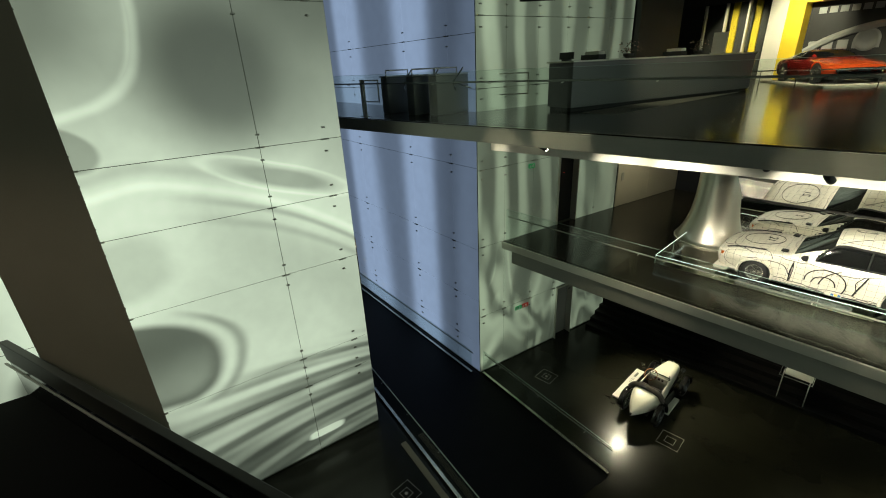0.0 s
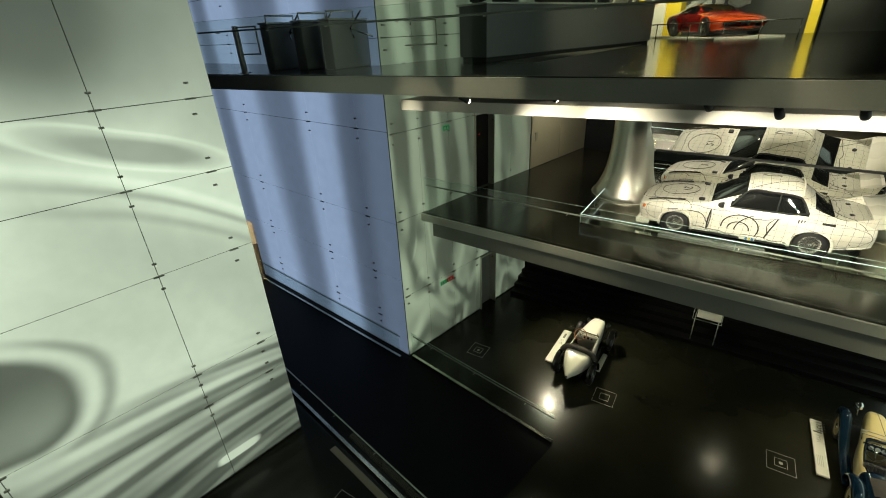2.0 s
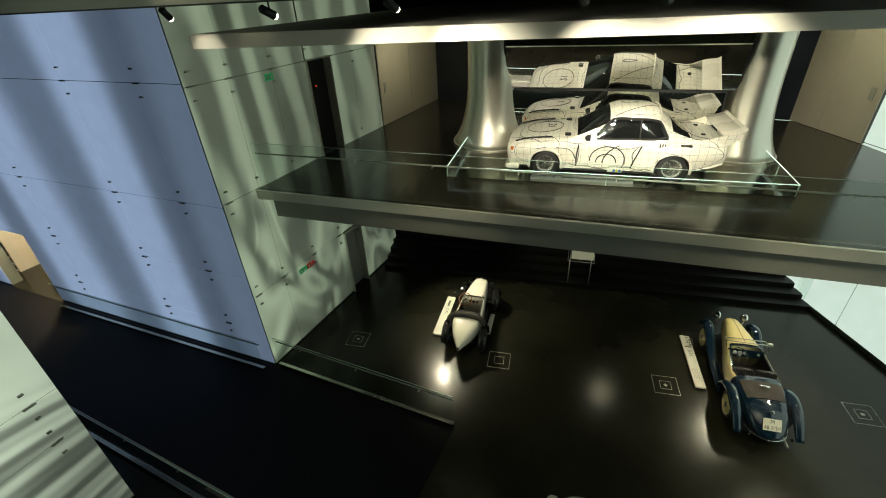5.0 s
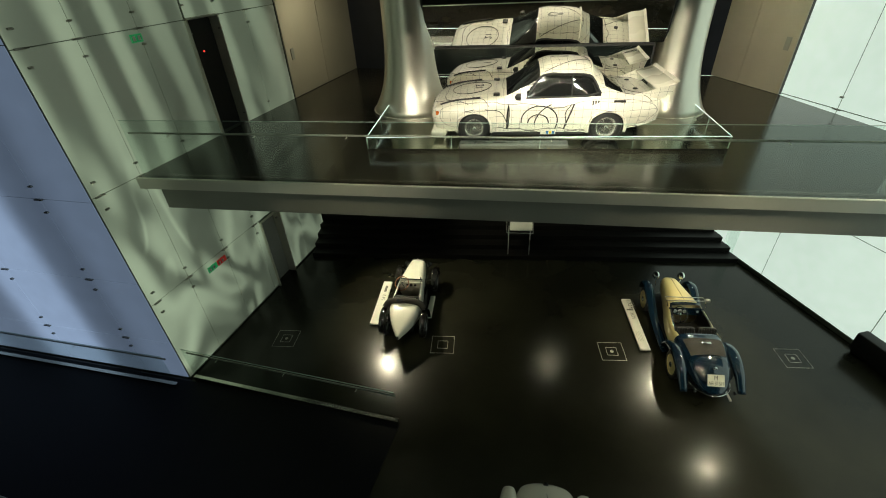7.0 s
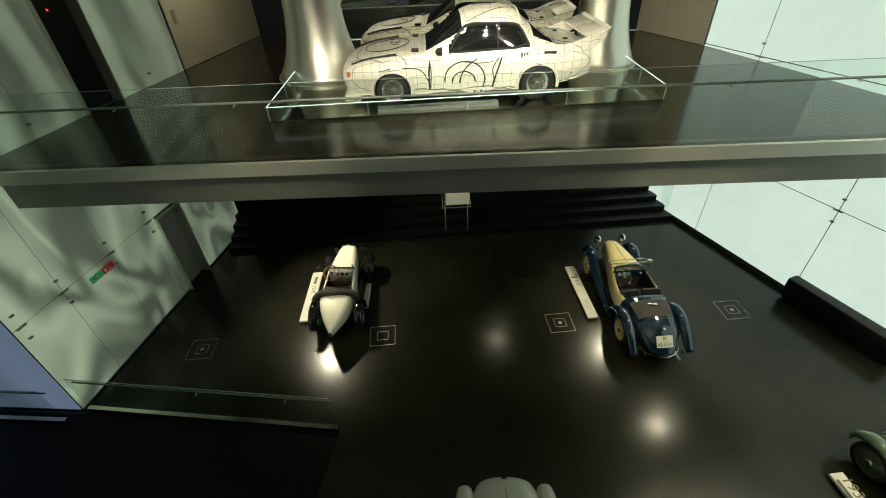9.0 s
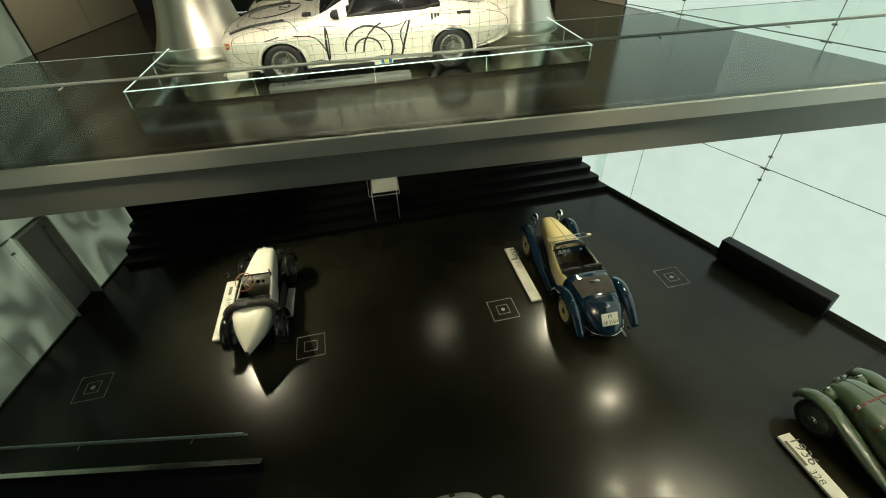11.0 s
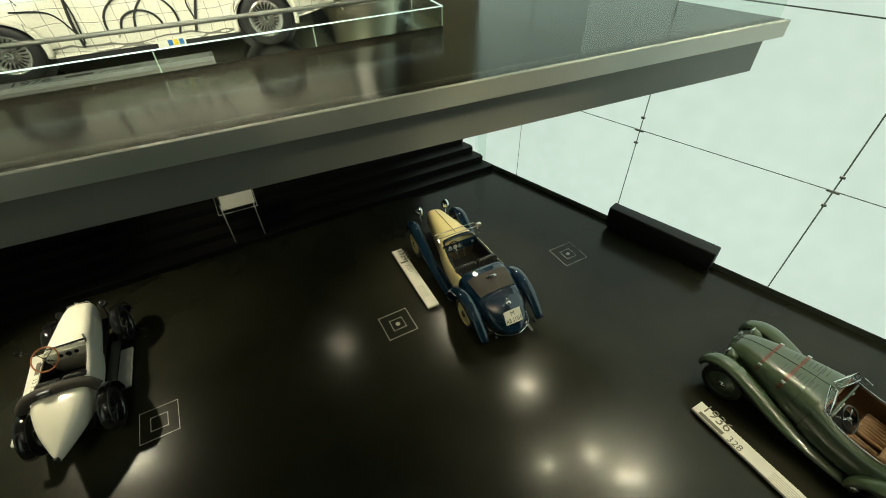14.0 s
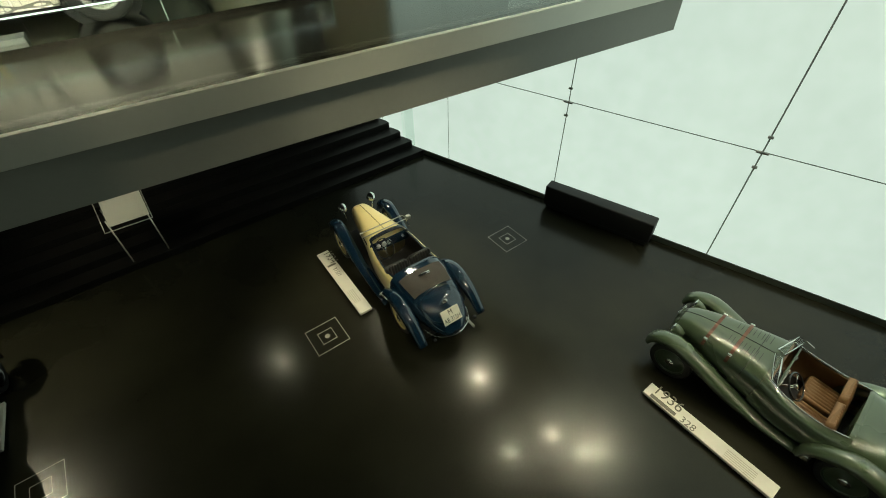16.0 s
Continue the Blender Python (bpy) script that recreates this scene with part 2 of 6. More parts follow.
M = {
    "floor": material("polished_dark_floor", (0.0185, 0.0183, 0.0118), 0.23, scale=3, spread=0.4, grain=0.15, rough_spread=0.08, spec=0.25, coat=0.1, coat_rough=0.09),
    "deck": material("polished_dark_deck", (0.035, 0.031, 0.022), 0.17, scale=3, spread=0.3, grain=0.1, rough_spread=0.06),
    "carpet": material("black_ramp_covering", (0.006, 0.0065, 0.008), 0.55, scale=8, spread=0.3, grain=0.2, spec=0.12),
    "step": material("black_stone_step", (0.012, 0.0112, 0.0105), 0.45, scale=6, spread=0.4, grain=0.2, spec=0.2),
    "steel": material("brushed_steel", (0.78, 0.77, 0.68), 0.34, 0.4, scale=2, spread=0.12, grain=0.1),
    "parapet": material("dark_brown_parapet", (0.026, 0.023, 0.018), 0.5, scale=3, spread=0.3, grain=0.3),
    "steel_dark": material("dark_steel_band", (0.36, 0.36, 0.32), 0.5, 0.3, scale=2, spread=0.2, grain=0.1),
    "polished": material("polished_steel", (0.62, 0.6, 0.54), 0.16, 1.0, scale=2, spread=0.1),
    "flare_steel": material("satin_steel_sheet", (0.74, 0.71, 0.62), 0.33, 1.0, scale=2, spread=0.1, grain=0.1),
    "chrome": material("chrome", (0.8, 0.8, 0.78), 0.06, 1.0, spread=0.05),
    "rim": material("bright_alloy_rim", (0.72, 0.72, 0.68), 0.22, 0.75, spread=0.08),
    "rim_bright": material("pale_alloy_spokes", (0.4, 0.39, 0.35), 0.25, 0.9, spread=0.08),
    "mirror": material("mirror", (0.86, 0.86, 0.82), 0.01, 1.0, spread=0.01),
    "plaster": material("cream_plaster", (0.5, 0.46, 0.37), 0.75, scale=4, spread=0.08, grain=0.2, bump=0.1),
    "white_paint": material("white_board", (0.74, 0.72, 0.64), 0.6, scale=4, spread=0.06, grain=0.1),
    "column": material("warm_grey_column", (0.3, 0.255, 0.19), 0.6, scale=3, spread=0.15, grain=0.2),
    "dark_wall": material("dark_wall_panel", (0.05, 0.05, 0.048), 0.45, scale=3, spread=0.3, grain=0.2),
    "black": material("black_matt", (0.012, 0.012, 0.012), 0.55, scale=6, spread=0.3, grain=0.2),
    "walk_black": material("dull_black_walkway", (0.006, 0.006, 0.006), 0.85, scale=6, spread=0.3, grain=0.2, spec=0.15),
    "rubber": material("black_rubber", (0.015, 0.015, 0.015), 0.5, scale=20, spread=0.3, grain=0.3),
    "desk": material("grey_lacquer_desk", (0.2, 0.2, 0.2), 0.3, scale=3, spread=0.1),
    "yellow": material("yellow_paint", (0.75, 0.55, 0.03), 0.5, scale=4, spread=0.1),
    "glass": glass("clear_glass"),
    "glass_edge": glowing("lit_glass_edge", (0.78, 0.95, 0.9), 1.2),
    "lamp": glowing("lamp_face", (1.0, 0.88, 0.66), 30.0),
    "wall_swirl": light_wall("backlit_glass_swirls", (0.56, 0.67, 0.5), "swirl", 1.06),
    "wall_drape": light_wall("backlit_glass_folds", (0.5, 0.63, 0.42), "drape", 0.54),
    "wall_blue": light_wall("backlit_glass_blue", (0.255, 0.35, 0.51), "bands", 0.95),
    "wall_plain": light_wall("backlit_glass_plain", (0.6, 0.74, 0.63), "plain", 1.05),
    "faint_ink": material("faint_print", (0.5, 0.48, 0.4), 0.7, spread=0.1),
    "sign_green": glowing("green_sign", (0.02, 0.3, 0.1), 0.35),
    "sign_red": glowing("red_sign", (0.4, 0.03, 0.02), 0.25),
    "warm_lamp": glowing("warm_lamp_face", (1.0, 0.72, 0.4), 8.0),
    "leaf": material("dried_leaf", (0.09, 0.08, 0.05), 0.7, spread=0.4),
    "blossom": material("dried_blossom", (0.4, 0.24, 0.2), 0.7, spread=0.4),
    "mat": material("pale_grey_mat", (0.33, 0.31, 0.27), 0.8, scale=20, spread=0.12, grain=0.3),
    "photo_dark": material("dark_photo_print", (0.02, 0.022, 0.022), 0.5, scale=1.5, spread=0.7),
    "photo_grey": material("grey_photo_print", (0.32, 0.33, 0.32), 0.5, scale=2, spread=0.4),
    "joint": material("dark_joint", (0.13, 0.145, 0.115), 0.8, spread=0.2),
}


# ---- mesh helpers ----
def smooth(me):
    for p in me.polygons:
        p.use_smooth = True


def part(name, bm, mat, parent=None, label="", shade=False):
    """Links a bmesh as one mesh object, under a thing or a part."""
    bmesh.ops.recalc_face_normals(bm, faces=bm.faces)
    me = bpy.data.meshes.new(name)
    bm.to_mesh(me)
    bm.free()
    if mat is not None:
        me.materials.append(M[mat] if isinstance(mat, str) else mat)
    if shade:
        smooth(me)
    ob = new(name, me)
    if parent is not None:
        ob.parent = parent
    if label:
        ob["label"] = label
    return ob


def thing(name, label, category, group="", m=None, kind=""):
    ob = new(name)
    if m is not None:
        ob.matrix_basis = m
    return tagged(ob, label, category, group, kind)


def box(bm, x0, y0, z0, x1, y1, z1, m=None, bevel=0.0):
    r = bmesh.ops.create_cube(bm, size=1.0)["verts"]
    for v in r:
        v.co = Vector((x0 + (v.co.x + 0.5) * (x1 - x0), y0 + (v.co.y + 0.5) * (y1 - y0), z0 + (v.co.z + 0.5) * (z1 - z0)))
    if bevel:
        es = list({e for v in r for e in v.link_edges})
        r = bmesh.ops.bevel(bm, geom=es, offset=bevel, segments=2, affect="EDGES", profile=0.5)["verts"]
        r = list({v for v in r})
    if m is not None:
        bmesh.ops.transform(bm, matrix=m, verts=[v for v in r if v.is_valid])
    return bm


def boxes(*items, m=None, bevel=0.0):
    bm = bmesh.new()
    for it in items:
        box(bm, *it, bevel=bevel)
    if m is not None:
        bmesh.ops.transform(bm, matrix=m, verts=bm.verts)
    return bm


def prism(bm, pts, z0, z1):
    """An upright prism on a plan outline."""
    lo = [bm.verts.new((x, y, z0)) for x, y in pts]
    hi = [bm.verts.new((x, y, z1)) for x, y in pts]
    bm.faces.new(lo[::-1])
    bm.faces.new(hi)
    for k in range(len(pts)):
        j = (k + 1) % len(pts)
        bm.faces.new((lo[k], lo[j], hi[j], hi[k]))
    return bm


def tube(bm, pts, r, seg=10, closed=False):
    """A round bar along a line of points."""
    pts = [Vector(p) for p in pts]
    rings = []
    for k, p in enumerate(pts):
        a = pts[k - 1] if (k or closed) else p
        c = pts[(k + 1) % len(pts)] if (k < len(pts) - 1 or closed) else p
        d = (c - a).normalized()
        u = d.orthogonal().normalized() if k == 0 else (prev - d * prev.dot(d)).normalized()
        prev = u
        w = d.cross(u)
        rad = r[k] if isinstance(r, (list, tuple)) else r
        rings.append([bm.verts.new(p + (u * math.cos(t) + w * math.sin(t)) * rad) for t in [2 * math.pi * i / seg for i in range(seg)]])
    for k in range(len(rings) if closed else len(rings) - 1):
        a, c = rings[k], rings[(k + 1) % len(rings)]
        for i in range(seg):
            bm.faces.new((a[i], a[(i + 1) % seg], c[(i + 1) % seg], c[i]))
    if not closed:
        bm.faces.new(rings[0][::-1])
        bm.faces.new(rings[-1])
    return bm


def lathe(bm, profile, seg=24, m=None, caps=True):
    """A turned shape round local Y, from (radius, y) pairs."""
    rings = []
    made = []
    for r, y in profile:
        ring = [bm.verts.new((r * math.cos(t), y, r * math.sin(t))) for t in [2 * math.pi * i / seg for i in range(seg)]]
        rings.append(ring)
        made += ring
    for a, c in zip(rings, rings[1:]):
        for i in range(seg):
            bm.faces.new((a[i], a[(i + 1) % seg], c[(i + 1) % seg], c[i]))
    if caps:
        bm.faces.new(rings[0])
        bm.faces.new(rings[-1][::-1])
    if m is not None:
        bmesh.ops.transform(bm, matrix=m, verts=made)
    return bm


def along(a, b, z=0.0):
    """A frame at plan point a whose x runs towards plan point b. Returns it and the length."""
    d = Vector((b[0] - a[0], b[1] - a[1], 0))
    return Matrix.Translation((a[0], a[1], z)) @ Matrix.Rotation(math.atan2(d.y, d.x), 4, "Z"), d.length

# ---- the hall: plan ----
CORNER = (-9.08, 8.6)
BLUE_END = (-18.3, 7.92)
BIG_A, BIG_B = (-9.12, 4.65), (-8.55, -8.0)
RIGHT_A, RIGHT_B = (2.4, 19.9), (12.05, 3.15)
BALC_A, BALC_B = (-9.05, 9.58), (6.42, 11.72)
EDGE_A, EDGE_B = (-19.0, 3.6), (12.0, 11.19)
Z_MID, Z_UP, Z_TOP = 4.87, 9.0, 13.2

floor = part("floor", boxes((-28, -9, -0.3, 16, 26, 0)), "floor")
tagged(floor, "polished near-black floor with soft reflections", "floor", kind="structure")


def panel_wall(name, label, a, b, thick, cols, rows, mat, gap=0.008, clips=True, holes=(), side=1, edge_clips=()):
    """A wall of backlit glass panels from plan point a to b. cols and rows: the joints along it and up it; the lit side lies on its right when side is 1."""
    m, length = along(a, b)
    wall = part(name, boxes((0, 0.05, 0, length, thick, rows[-1]) if not holes else (0, 0.05, rows[-1] - 0.01, length, thick, rows[-1])), "joint")
    if holes:
        bpy.data.objects.remove(wall)
        bm = bmesh.new()
        xs = sorted({0, length, *[h[0] for h in holes], *[h[1] for h in holes]})
        zs = sorted({0, rows[-1], *[h[2] for h in holes], *[h[3] for h in holes]})
        for x0, x1 in zip(xs, xs[1:]):
            for z0, z1 in zip(zs, zs[1:]):
                if not any(h[0] <= (x0 + x1) / 2 <= h[1] and h[2] <= (z0 + z1) / 2 <= h[3] for h in holes):
                    box(bm, x0, 0.05, z0, x1, thick, z1)
        wall = part(name, bm, "joint")
    flip = Matrix.Diagonal((1, side, 1, 1))
    wall.matrix_basis = m @ flip
    tagged(wall, label, "wall", kind="structure")
    for x0, x1 in zip(cols, cols[1:]):
        for z0, z1 in zip(rows, rows[1:]):
            pieces = [(x0, x1, z0, z1)]
            for h in holes:
                cut = []
                for p in pieces:
                    if h[0] >= p[1] or h[1] <= p[0] or h[2] >= p[3] or h[3] <= p[2]:
                        cut.append(p)
                        continue
                    if h[0] > p[0]:
                        cut.append((p[0], h[0], p[2], p[3]))
                    if h[1] < p[1]:
                        cut.append((h[1], p[1], p[2], p[3]))
                    if h[3] < p[3]:
                        cut.append((max(h[0], p[0]), min(h[1], p[1]), h[3], p[3]))
                    if h[2] > p[2]:
                        cut.append((max(h[0], p[0]), min(h[1], p[1]), p[2], h[2]))
                pieces = cut
            for p in pieces:
                if p[1] - p[0] < 0.05 or p[3] - p[2] < 0.05:
                    continue
                bm = boxes((p[0] + gap, 0.036, p[2] + gap, p[1] - gap, 0.05, p[3] - gap))
                inv = (m @ flip)
                bmesh.ops.transform(bm, matrix=inv, verts=bm.verts)
                ob = part("panel", bm, mat)
                ob.parent = wall
                ob.matrix_parent_inverse = inv.inverted()
    if clips:
        bm = boxes((-0.055, -0.006, -0.017, 0.055, 0.05, 0.017), bevel=0.007)
        pin = part("clip", bm, "steel_dark", wall)
        first = True
        for x in list(cols[1:-1]) + list(edge_clips):
            for z in rows[1:-1]:
                for dz in (0.27, 0.0, -0.27):
                    o = pin if first else pin.copy()
                    if not first:
                        scene.collection.objects.link(o)
                    first = False
                    o.location = (x, 0, z + dz)
                    o.scale = (1.7, 1, 0.9) if dz == 0 else (0.7, 1, 1.0)
    return wall


big_rows = [0.05, 2.34, 3.24, 5.72, 7.42, 8.78, 11.6, Z_TOP]
panel_wall("wall_west", "tall wall of backlit frosted glass panels with swirling light", BIG_A, BIG_B, 0.9, [0, 1.88, 5.1, 8.3, 12.6], big_rows, "wall_swirl", side=-1, edge_clips=(0.42,))
green_rows = [0.05, 2.3, 4.85, 7.32, 9.6, 11.4, Z_TOP]
panel_wall("wall_north_west", "backlit frosted glass wall with folds of greenish light", (-9.08, 15.2), (-9.08, 8.65), 0.4,
           [0, 1.2, 2.2, 3.1, 4.3, 5.5, 6.55], green_rows, "wall_drape", side=-1, clips=True, edge_clips=(6.4,),
           holes=[(15.2 - 13.0, 15.2 - 12.05, Z_MID, 7.34), (15.2 - 13.15, 15.2 - 12.3, 0, 2.25)])
panel_wall("wall_blue", "backlit frosted glass wall glowing blue in upright bands", (CORNER[0] - 0.06, CORNER[1] - 0.0045), (-28.0, 7.2), 0.4,
           [0, 1.2, 3.5, 7.4, 11.0, 15.0, 18.9], [0.05, 1.2, 2.9, 4.78, 7.39, 9.6, 11.0, Z_TOP], "wall_blue", side=-1,
           holes=[(9.25, 12.2, 0, 2.6)])
panel_wall("wall_east", "bright white backlit frosted glass wall with dark joints", RIGHT_A, RIGHT_B, 0.4,
           [0, 2.3, 4.5, 7.38, 10.68, 13.9, 17.0, 19.33], [0.14, 2.42, 4.9, 7.4, 9.9, Z_TOP], "wall_plain", gap=0.012, side=1)

# closing walls round the hall, out of view
tagged(part("wall_south", boxes((-28, -9.4, 0, 16, -9, Z_TOP)), "dark_wall"), "dark wall that closes the hall", "wall", kind="structure")
tagged(part("wall_far_west", boxes((-28.4, -9, 0, -28, 26, Z_TOP)), "dark_wall"), "dark wall that closes the hall", "wall", kind="structure")
tagged(part("wall_far_east", boxes((16, -9, 0, 16.4, 26, Z_TOP)), "dark_wall"), "dark wall that closes the hall", "wall", kind="structure")
tagged(part("wall_north", boxes((-28, 26, 0, 16, 26.4, Z_TOP)), "dark_wall"), "dark wall behind the entrance level", "wall", kind="structure")
tagged(part("ceiling", boxes((-28, -9, Z_TOP, 16, 26, Z_TOP + 0.3)), "dark_wall"), "dark ceiling over the hall", "ceiling", kind="structure")

# ---- middle level ----
bm_m, bal_len = along(BALC_A, BALC_B)
tagged(part("middle_floor", prism(bmesh.new(), [BALC_A, BALC_B, (3.0, 19.2), (-9.3, 19.6)], Z_MID - 0.21, Z_MID), "deck"),
       "polished dark floor of the middle level", "floor", kind="structure")
tagged(part("balcony_soffit", prism(bmesh.new(), [(-8.6, 9.95), (6.25, 11.95), (2.9, 19.2), (-9.0, 19.4)], Z_MID - 0.7, Z_MID - 0.21), "black"),
       "black underside of the middle level", "soffit", kind="structure")
fascia = thing("balcony_fascia", "brushed steel edge band of the middle level floor", "fascia", m=bm_m, kind="structure")
part("upper_band", boxes((-0.0, -0.06, Z_MID - 0.215, bal_len, 0, Z_MID + 0.004), bevel=0.004), "steel", fascia)
part("lower_band", boxes((0.3, 0.1, Z_MID - 0.71, bal_len - 0.15, 0.22, Z_MID - 0.215)), "steel_dark", fascia)

# ---- upper level ----
up_m, up_len = along(EDGE_A, EDGE_B)
tagged(part("upper_floor", prism(bmesh.new(), [EDGE_A, EDGE_B, (12, 26), (-19, 26)], Z_UP - 0.29, Z_UP), "deck"),
       "polished dark floor of the entrance level", "floor", kind="structure")
ufascia = thing("upper_fascia", "brushed steel edge band of the entrance level floor", "fascia", m=up_m, kind="structure")
part("upper_band", boxes((0, -0.05, Z_UP - 0.29, up_len, 0, Z_UP + 0.012), bevel=0.004), "steel_dark", ufascia)
tagged(part("upper_soffit", prism(bmesh.new(), [(EDGE_A[0], EDGE_A[1] + 0.16), (EDGE_B[0], EDGE_B[1] + 0.16), (12, 26), (-19, 26)], Z_UP - 0.31, Z_UP - 0.29), "dark_wall"),
       "dark underside of the entrance level", "soffit", kind="structure")

# ---- lower level: ramp, kerbs, rails, steps ----
tagged(part("ramp", prism(bmesh.new(), [(-3.8, 5.1), (-3.75, 8.8), (-9.0, 8.58), (-18.2, 7.9), (-28, 7.2), (-28, 4.9)], 0.0, 0.008), "carpet"),
       "dull black walkway between the glass walls", "walkway", kind="structure")
tagged(part("kerb", prism(bmesh.new(), [(-7.9, 4.78), (-3.9, 4.86), (-3.9, 5.02), (-7.9, 4.94)], 0.0, 0.035), "column"),
       "pale stone kerb beside the walkway", "kerb", kind="structure")


def glass_rail(name, label, a, b, z, height, panes, rail_z=None, base=0.1, end_post=False, rail_r=0.018, kind=""):
    """A glass balustrade in a steel shoe, with a slim handrail on its inner side."""
    m, length = along(a, b, z)
    g = thing(name, label, "balustrade", m=m, kind=kind)
    if base:
        part("base_rail", boxes((0, -0.045, 0, length, 0.045, base), bevel=0.006), "polished", g, "polished steel base rail")
    for k in range(panes):
        x0, x1 = length * k / panes + 0.006, length * (k + 1) / panes - 0.006
        p = part("pane", boxes((x0, -0.008, base * 0.5, x1, 0.008, height)), "glass", g)
        p.visible_shadow = False
        edge = part("pane_edge", boxes((x0, -0.0085, height, x1, 0.0085, height + 0.004)), "edge", g)
        edge.visible_shadow = False
    if rail_z:
        part("handrail", tube(bmesh.new(), [(0.02, 0.07, rail_z), (length - 0.02, 0.07, rail_z)], rail_r), "steel_dark", g, "slim steel handrail", True)
        n = max(2, int(length / 1.6))
        for k in range(n):
            x = length * (k + 0.5) / n
            part("bracket", tube(bmesh.new(), [(x, 0.0, rail_z - 0.03), (x, 0.07, rail_z - 0.03), (x, 0.07, rail_z)], 0.009, 8), "steel", g, "", True)
    return g


M["red_glow"] = glowing("red_light", (1.0, 0.05, 0.03), 2.0)
M["blue_dark"] = material("dark_blue_grey_gloss", (0.03, 0.035, 0.05), 0.2, scale=3, spread=0.3)
M["edge"] = material("green_glass_edge", (0.5, 0.66, 0.58), 0.12, spread=0.1)
glass_rail("glass_balustrade", "clear glass balustrade in a polished steel base rail on the floor", (-9.0, 8.68), (-3.79, 8.83), 0.0, 1.0, 3, 0.82)
glass_rail("glass_balustrade", "clear glass balustrade in a polished steel base rail on the floor", (-17.5, 5.05), (-3.85, 5.2), 0.0, 0.95, 6, 0.8)
glass_rail("glass_balustrade", "low clear glass balustrade at the foot of the blue wall", (-18.0, 7.75), (-9.3, 8.4), 0.008, 0.95, 5, 0.8, base=0.04)
glass_rail("balcony_balustrade", "clear glass balustrade with slim handrail on the middle level edge", (-8.98, 9.66), (6.36, 11.78), Z_MID, 1.1, 9, 0.84, base=0)
glass_rail("balcony_balustrade", "clear glass balustrade with slim handrail on the entrance level edge", (-11.9, 5.52), (11.9, 11.36), Z_UP, 1.1, 12, 0.88, base=0.015)

st_m, st_len = along((-8.9, 13.93), (4.25, 16.7))
for k in range(6):
    s = part("step", boxes((0, 0.36 * k, 0, st_len - 0.12 * k, 3.4 if k == 5 else 0.36 * (k + 1) + 0.03, 0.155 * (k + 1)), bevel=0.008), "step")
    s.matrix_basis = st_m
    tagged(s, "wide black stone step under the balcony", "step", "black stone steps", kind="structure")
glass_rail("glass_balustrade", "short clear glass rail at the end of the black steps", (4.1, 16.9), (3.55, 18.3), 0.0, 1.25, 1, 0.0, base=0.0)
tagged(part("wall_under_balcony", prism(bmesh.new(), [(-9.3, 17.0), (3.6, 19.6), (3.6, 19.9), (-9.3, 17.3)], 0, Z_MID - 0.78), "black"), "black wall behind the steps", "wall", kind="structure")

# dark frame and leaf of the two doorways in the folded-light wall
for z, h, y0, y1 in ((Z_MID, 2.47, 12.05, 13.0), (0.0, 2.25, 12.3, 13.15)):
    d = thing("door", "black lift doorway set into the backlit wall" if z else "grey steel service door in the backlit wall", "door", kind="structure")
    part("leaf", boxes((-9.38, y0, z, -9.3, y1, z + h)), "black" if z else "steel_dark", d)
    for a0, a1, b0, b1 in ((y0, y0 + 0.03, z, z + h), (y1 - 0.03, y1, z, z + h), (y0 + 0.03, y1 - 0.03, z + h - 0.03, z + h)):
        part("jamb", boxes((-9.32, a0, b0, -9.05, a1, b1)), "steel", d)
    if z:
        part("call_light", boxes((-9.3, 12.5, z + 1.75, -9.29, 12.53, z + 1.78)), "red_glow", d, "small red light")
    else:
        part("latch", boxes((-9.3, 12.42, 1.0, -9.27, 12.5, 1.3), bevel=0.005), "black", d)


# ---- middle level: back ----
def leaf_wall(name, label, a, b, z, h, splits, mat, side=1):
    m, length = along(a, b, z)
    w = part(name, boxes((0, 0.03, 0, length, 0.2, h)), "dark_wall")
    w.matrix_basis = m @ Matrix.Diagonal((1, side, 1, 1))
    tagged(w, label, "wall", kind="structure")
    for x0, x1 in zip(splits, splits[1:]):
        p = part("panel", boxes((x0 + 0.006, 0, 0.01, x1 - 0.006, 0.03, h), bevel=0.003), mat, w)
    return w


lw = leaf_wall("wall_middle_west", "cream wall panels with a dark door plate", (-9.08, 19.3), (-9.08, 15.22), Z_MID, 3.1, [0, 2.1, 4.08], "plaster", -1)
part("door_plate", boxes((3.72, -0.02, 1.02, 3.86, 0, 1.32), bevel=0.004), "steel_dark", lw, "dark door plate")
lw = leaf_wall("wall_middle_east", "cream wall panels with a dark door plate", (2.5, 19.6), (3.85, 17.26), Z_MID, 3.1, [0, 1.35, 2.7], "plaster", 1)
part("door_plate", boxes((2.4, -0.02, 1.02, 2.54, 0, 1.32), bevel=0.004), "steel_dark", lw, "dark door plate")
tagged(part("wall_middle_north", prism(bmesh.new(), [(-9.3, 19.3), (3.2, 19.3), (3.2, 19.6), (-9.3, 19.6)], Z_MID, 8.0), "blue_dark"), "dark glossy back wall of the middle level", "wall", kind="structure")

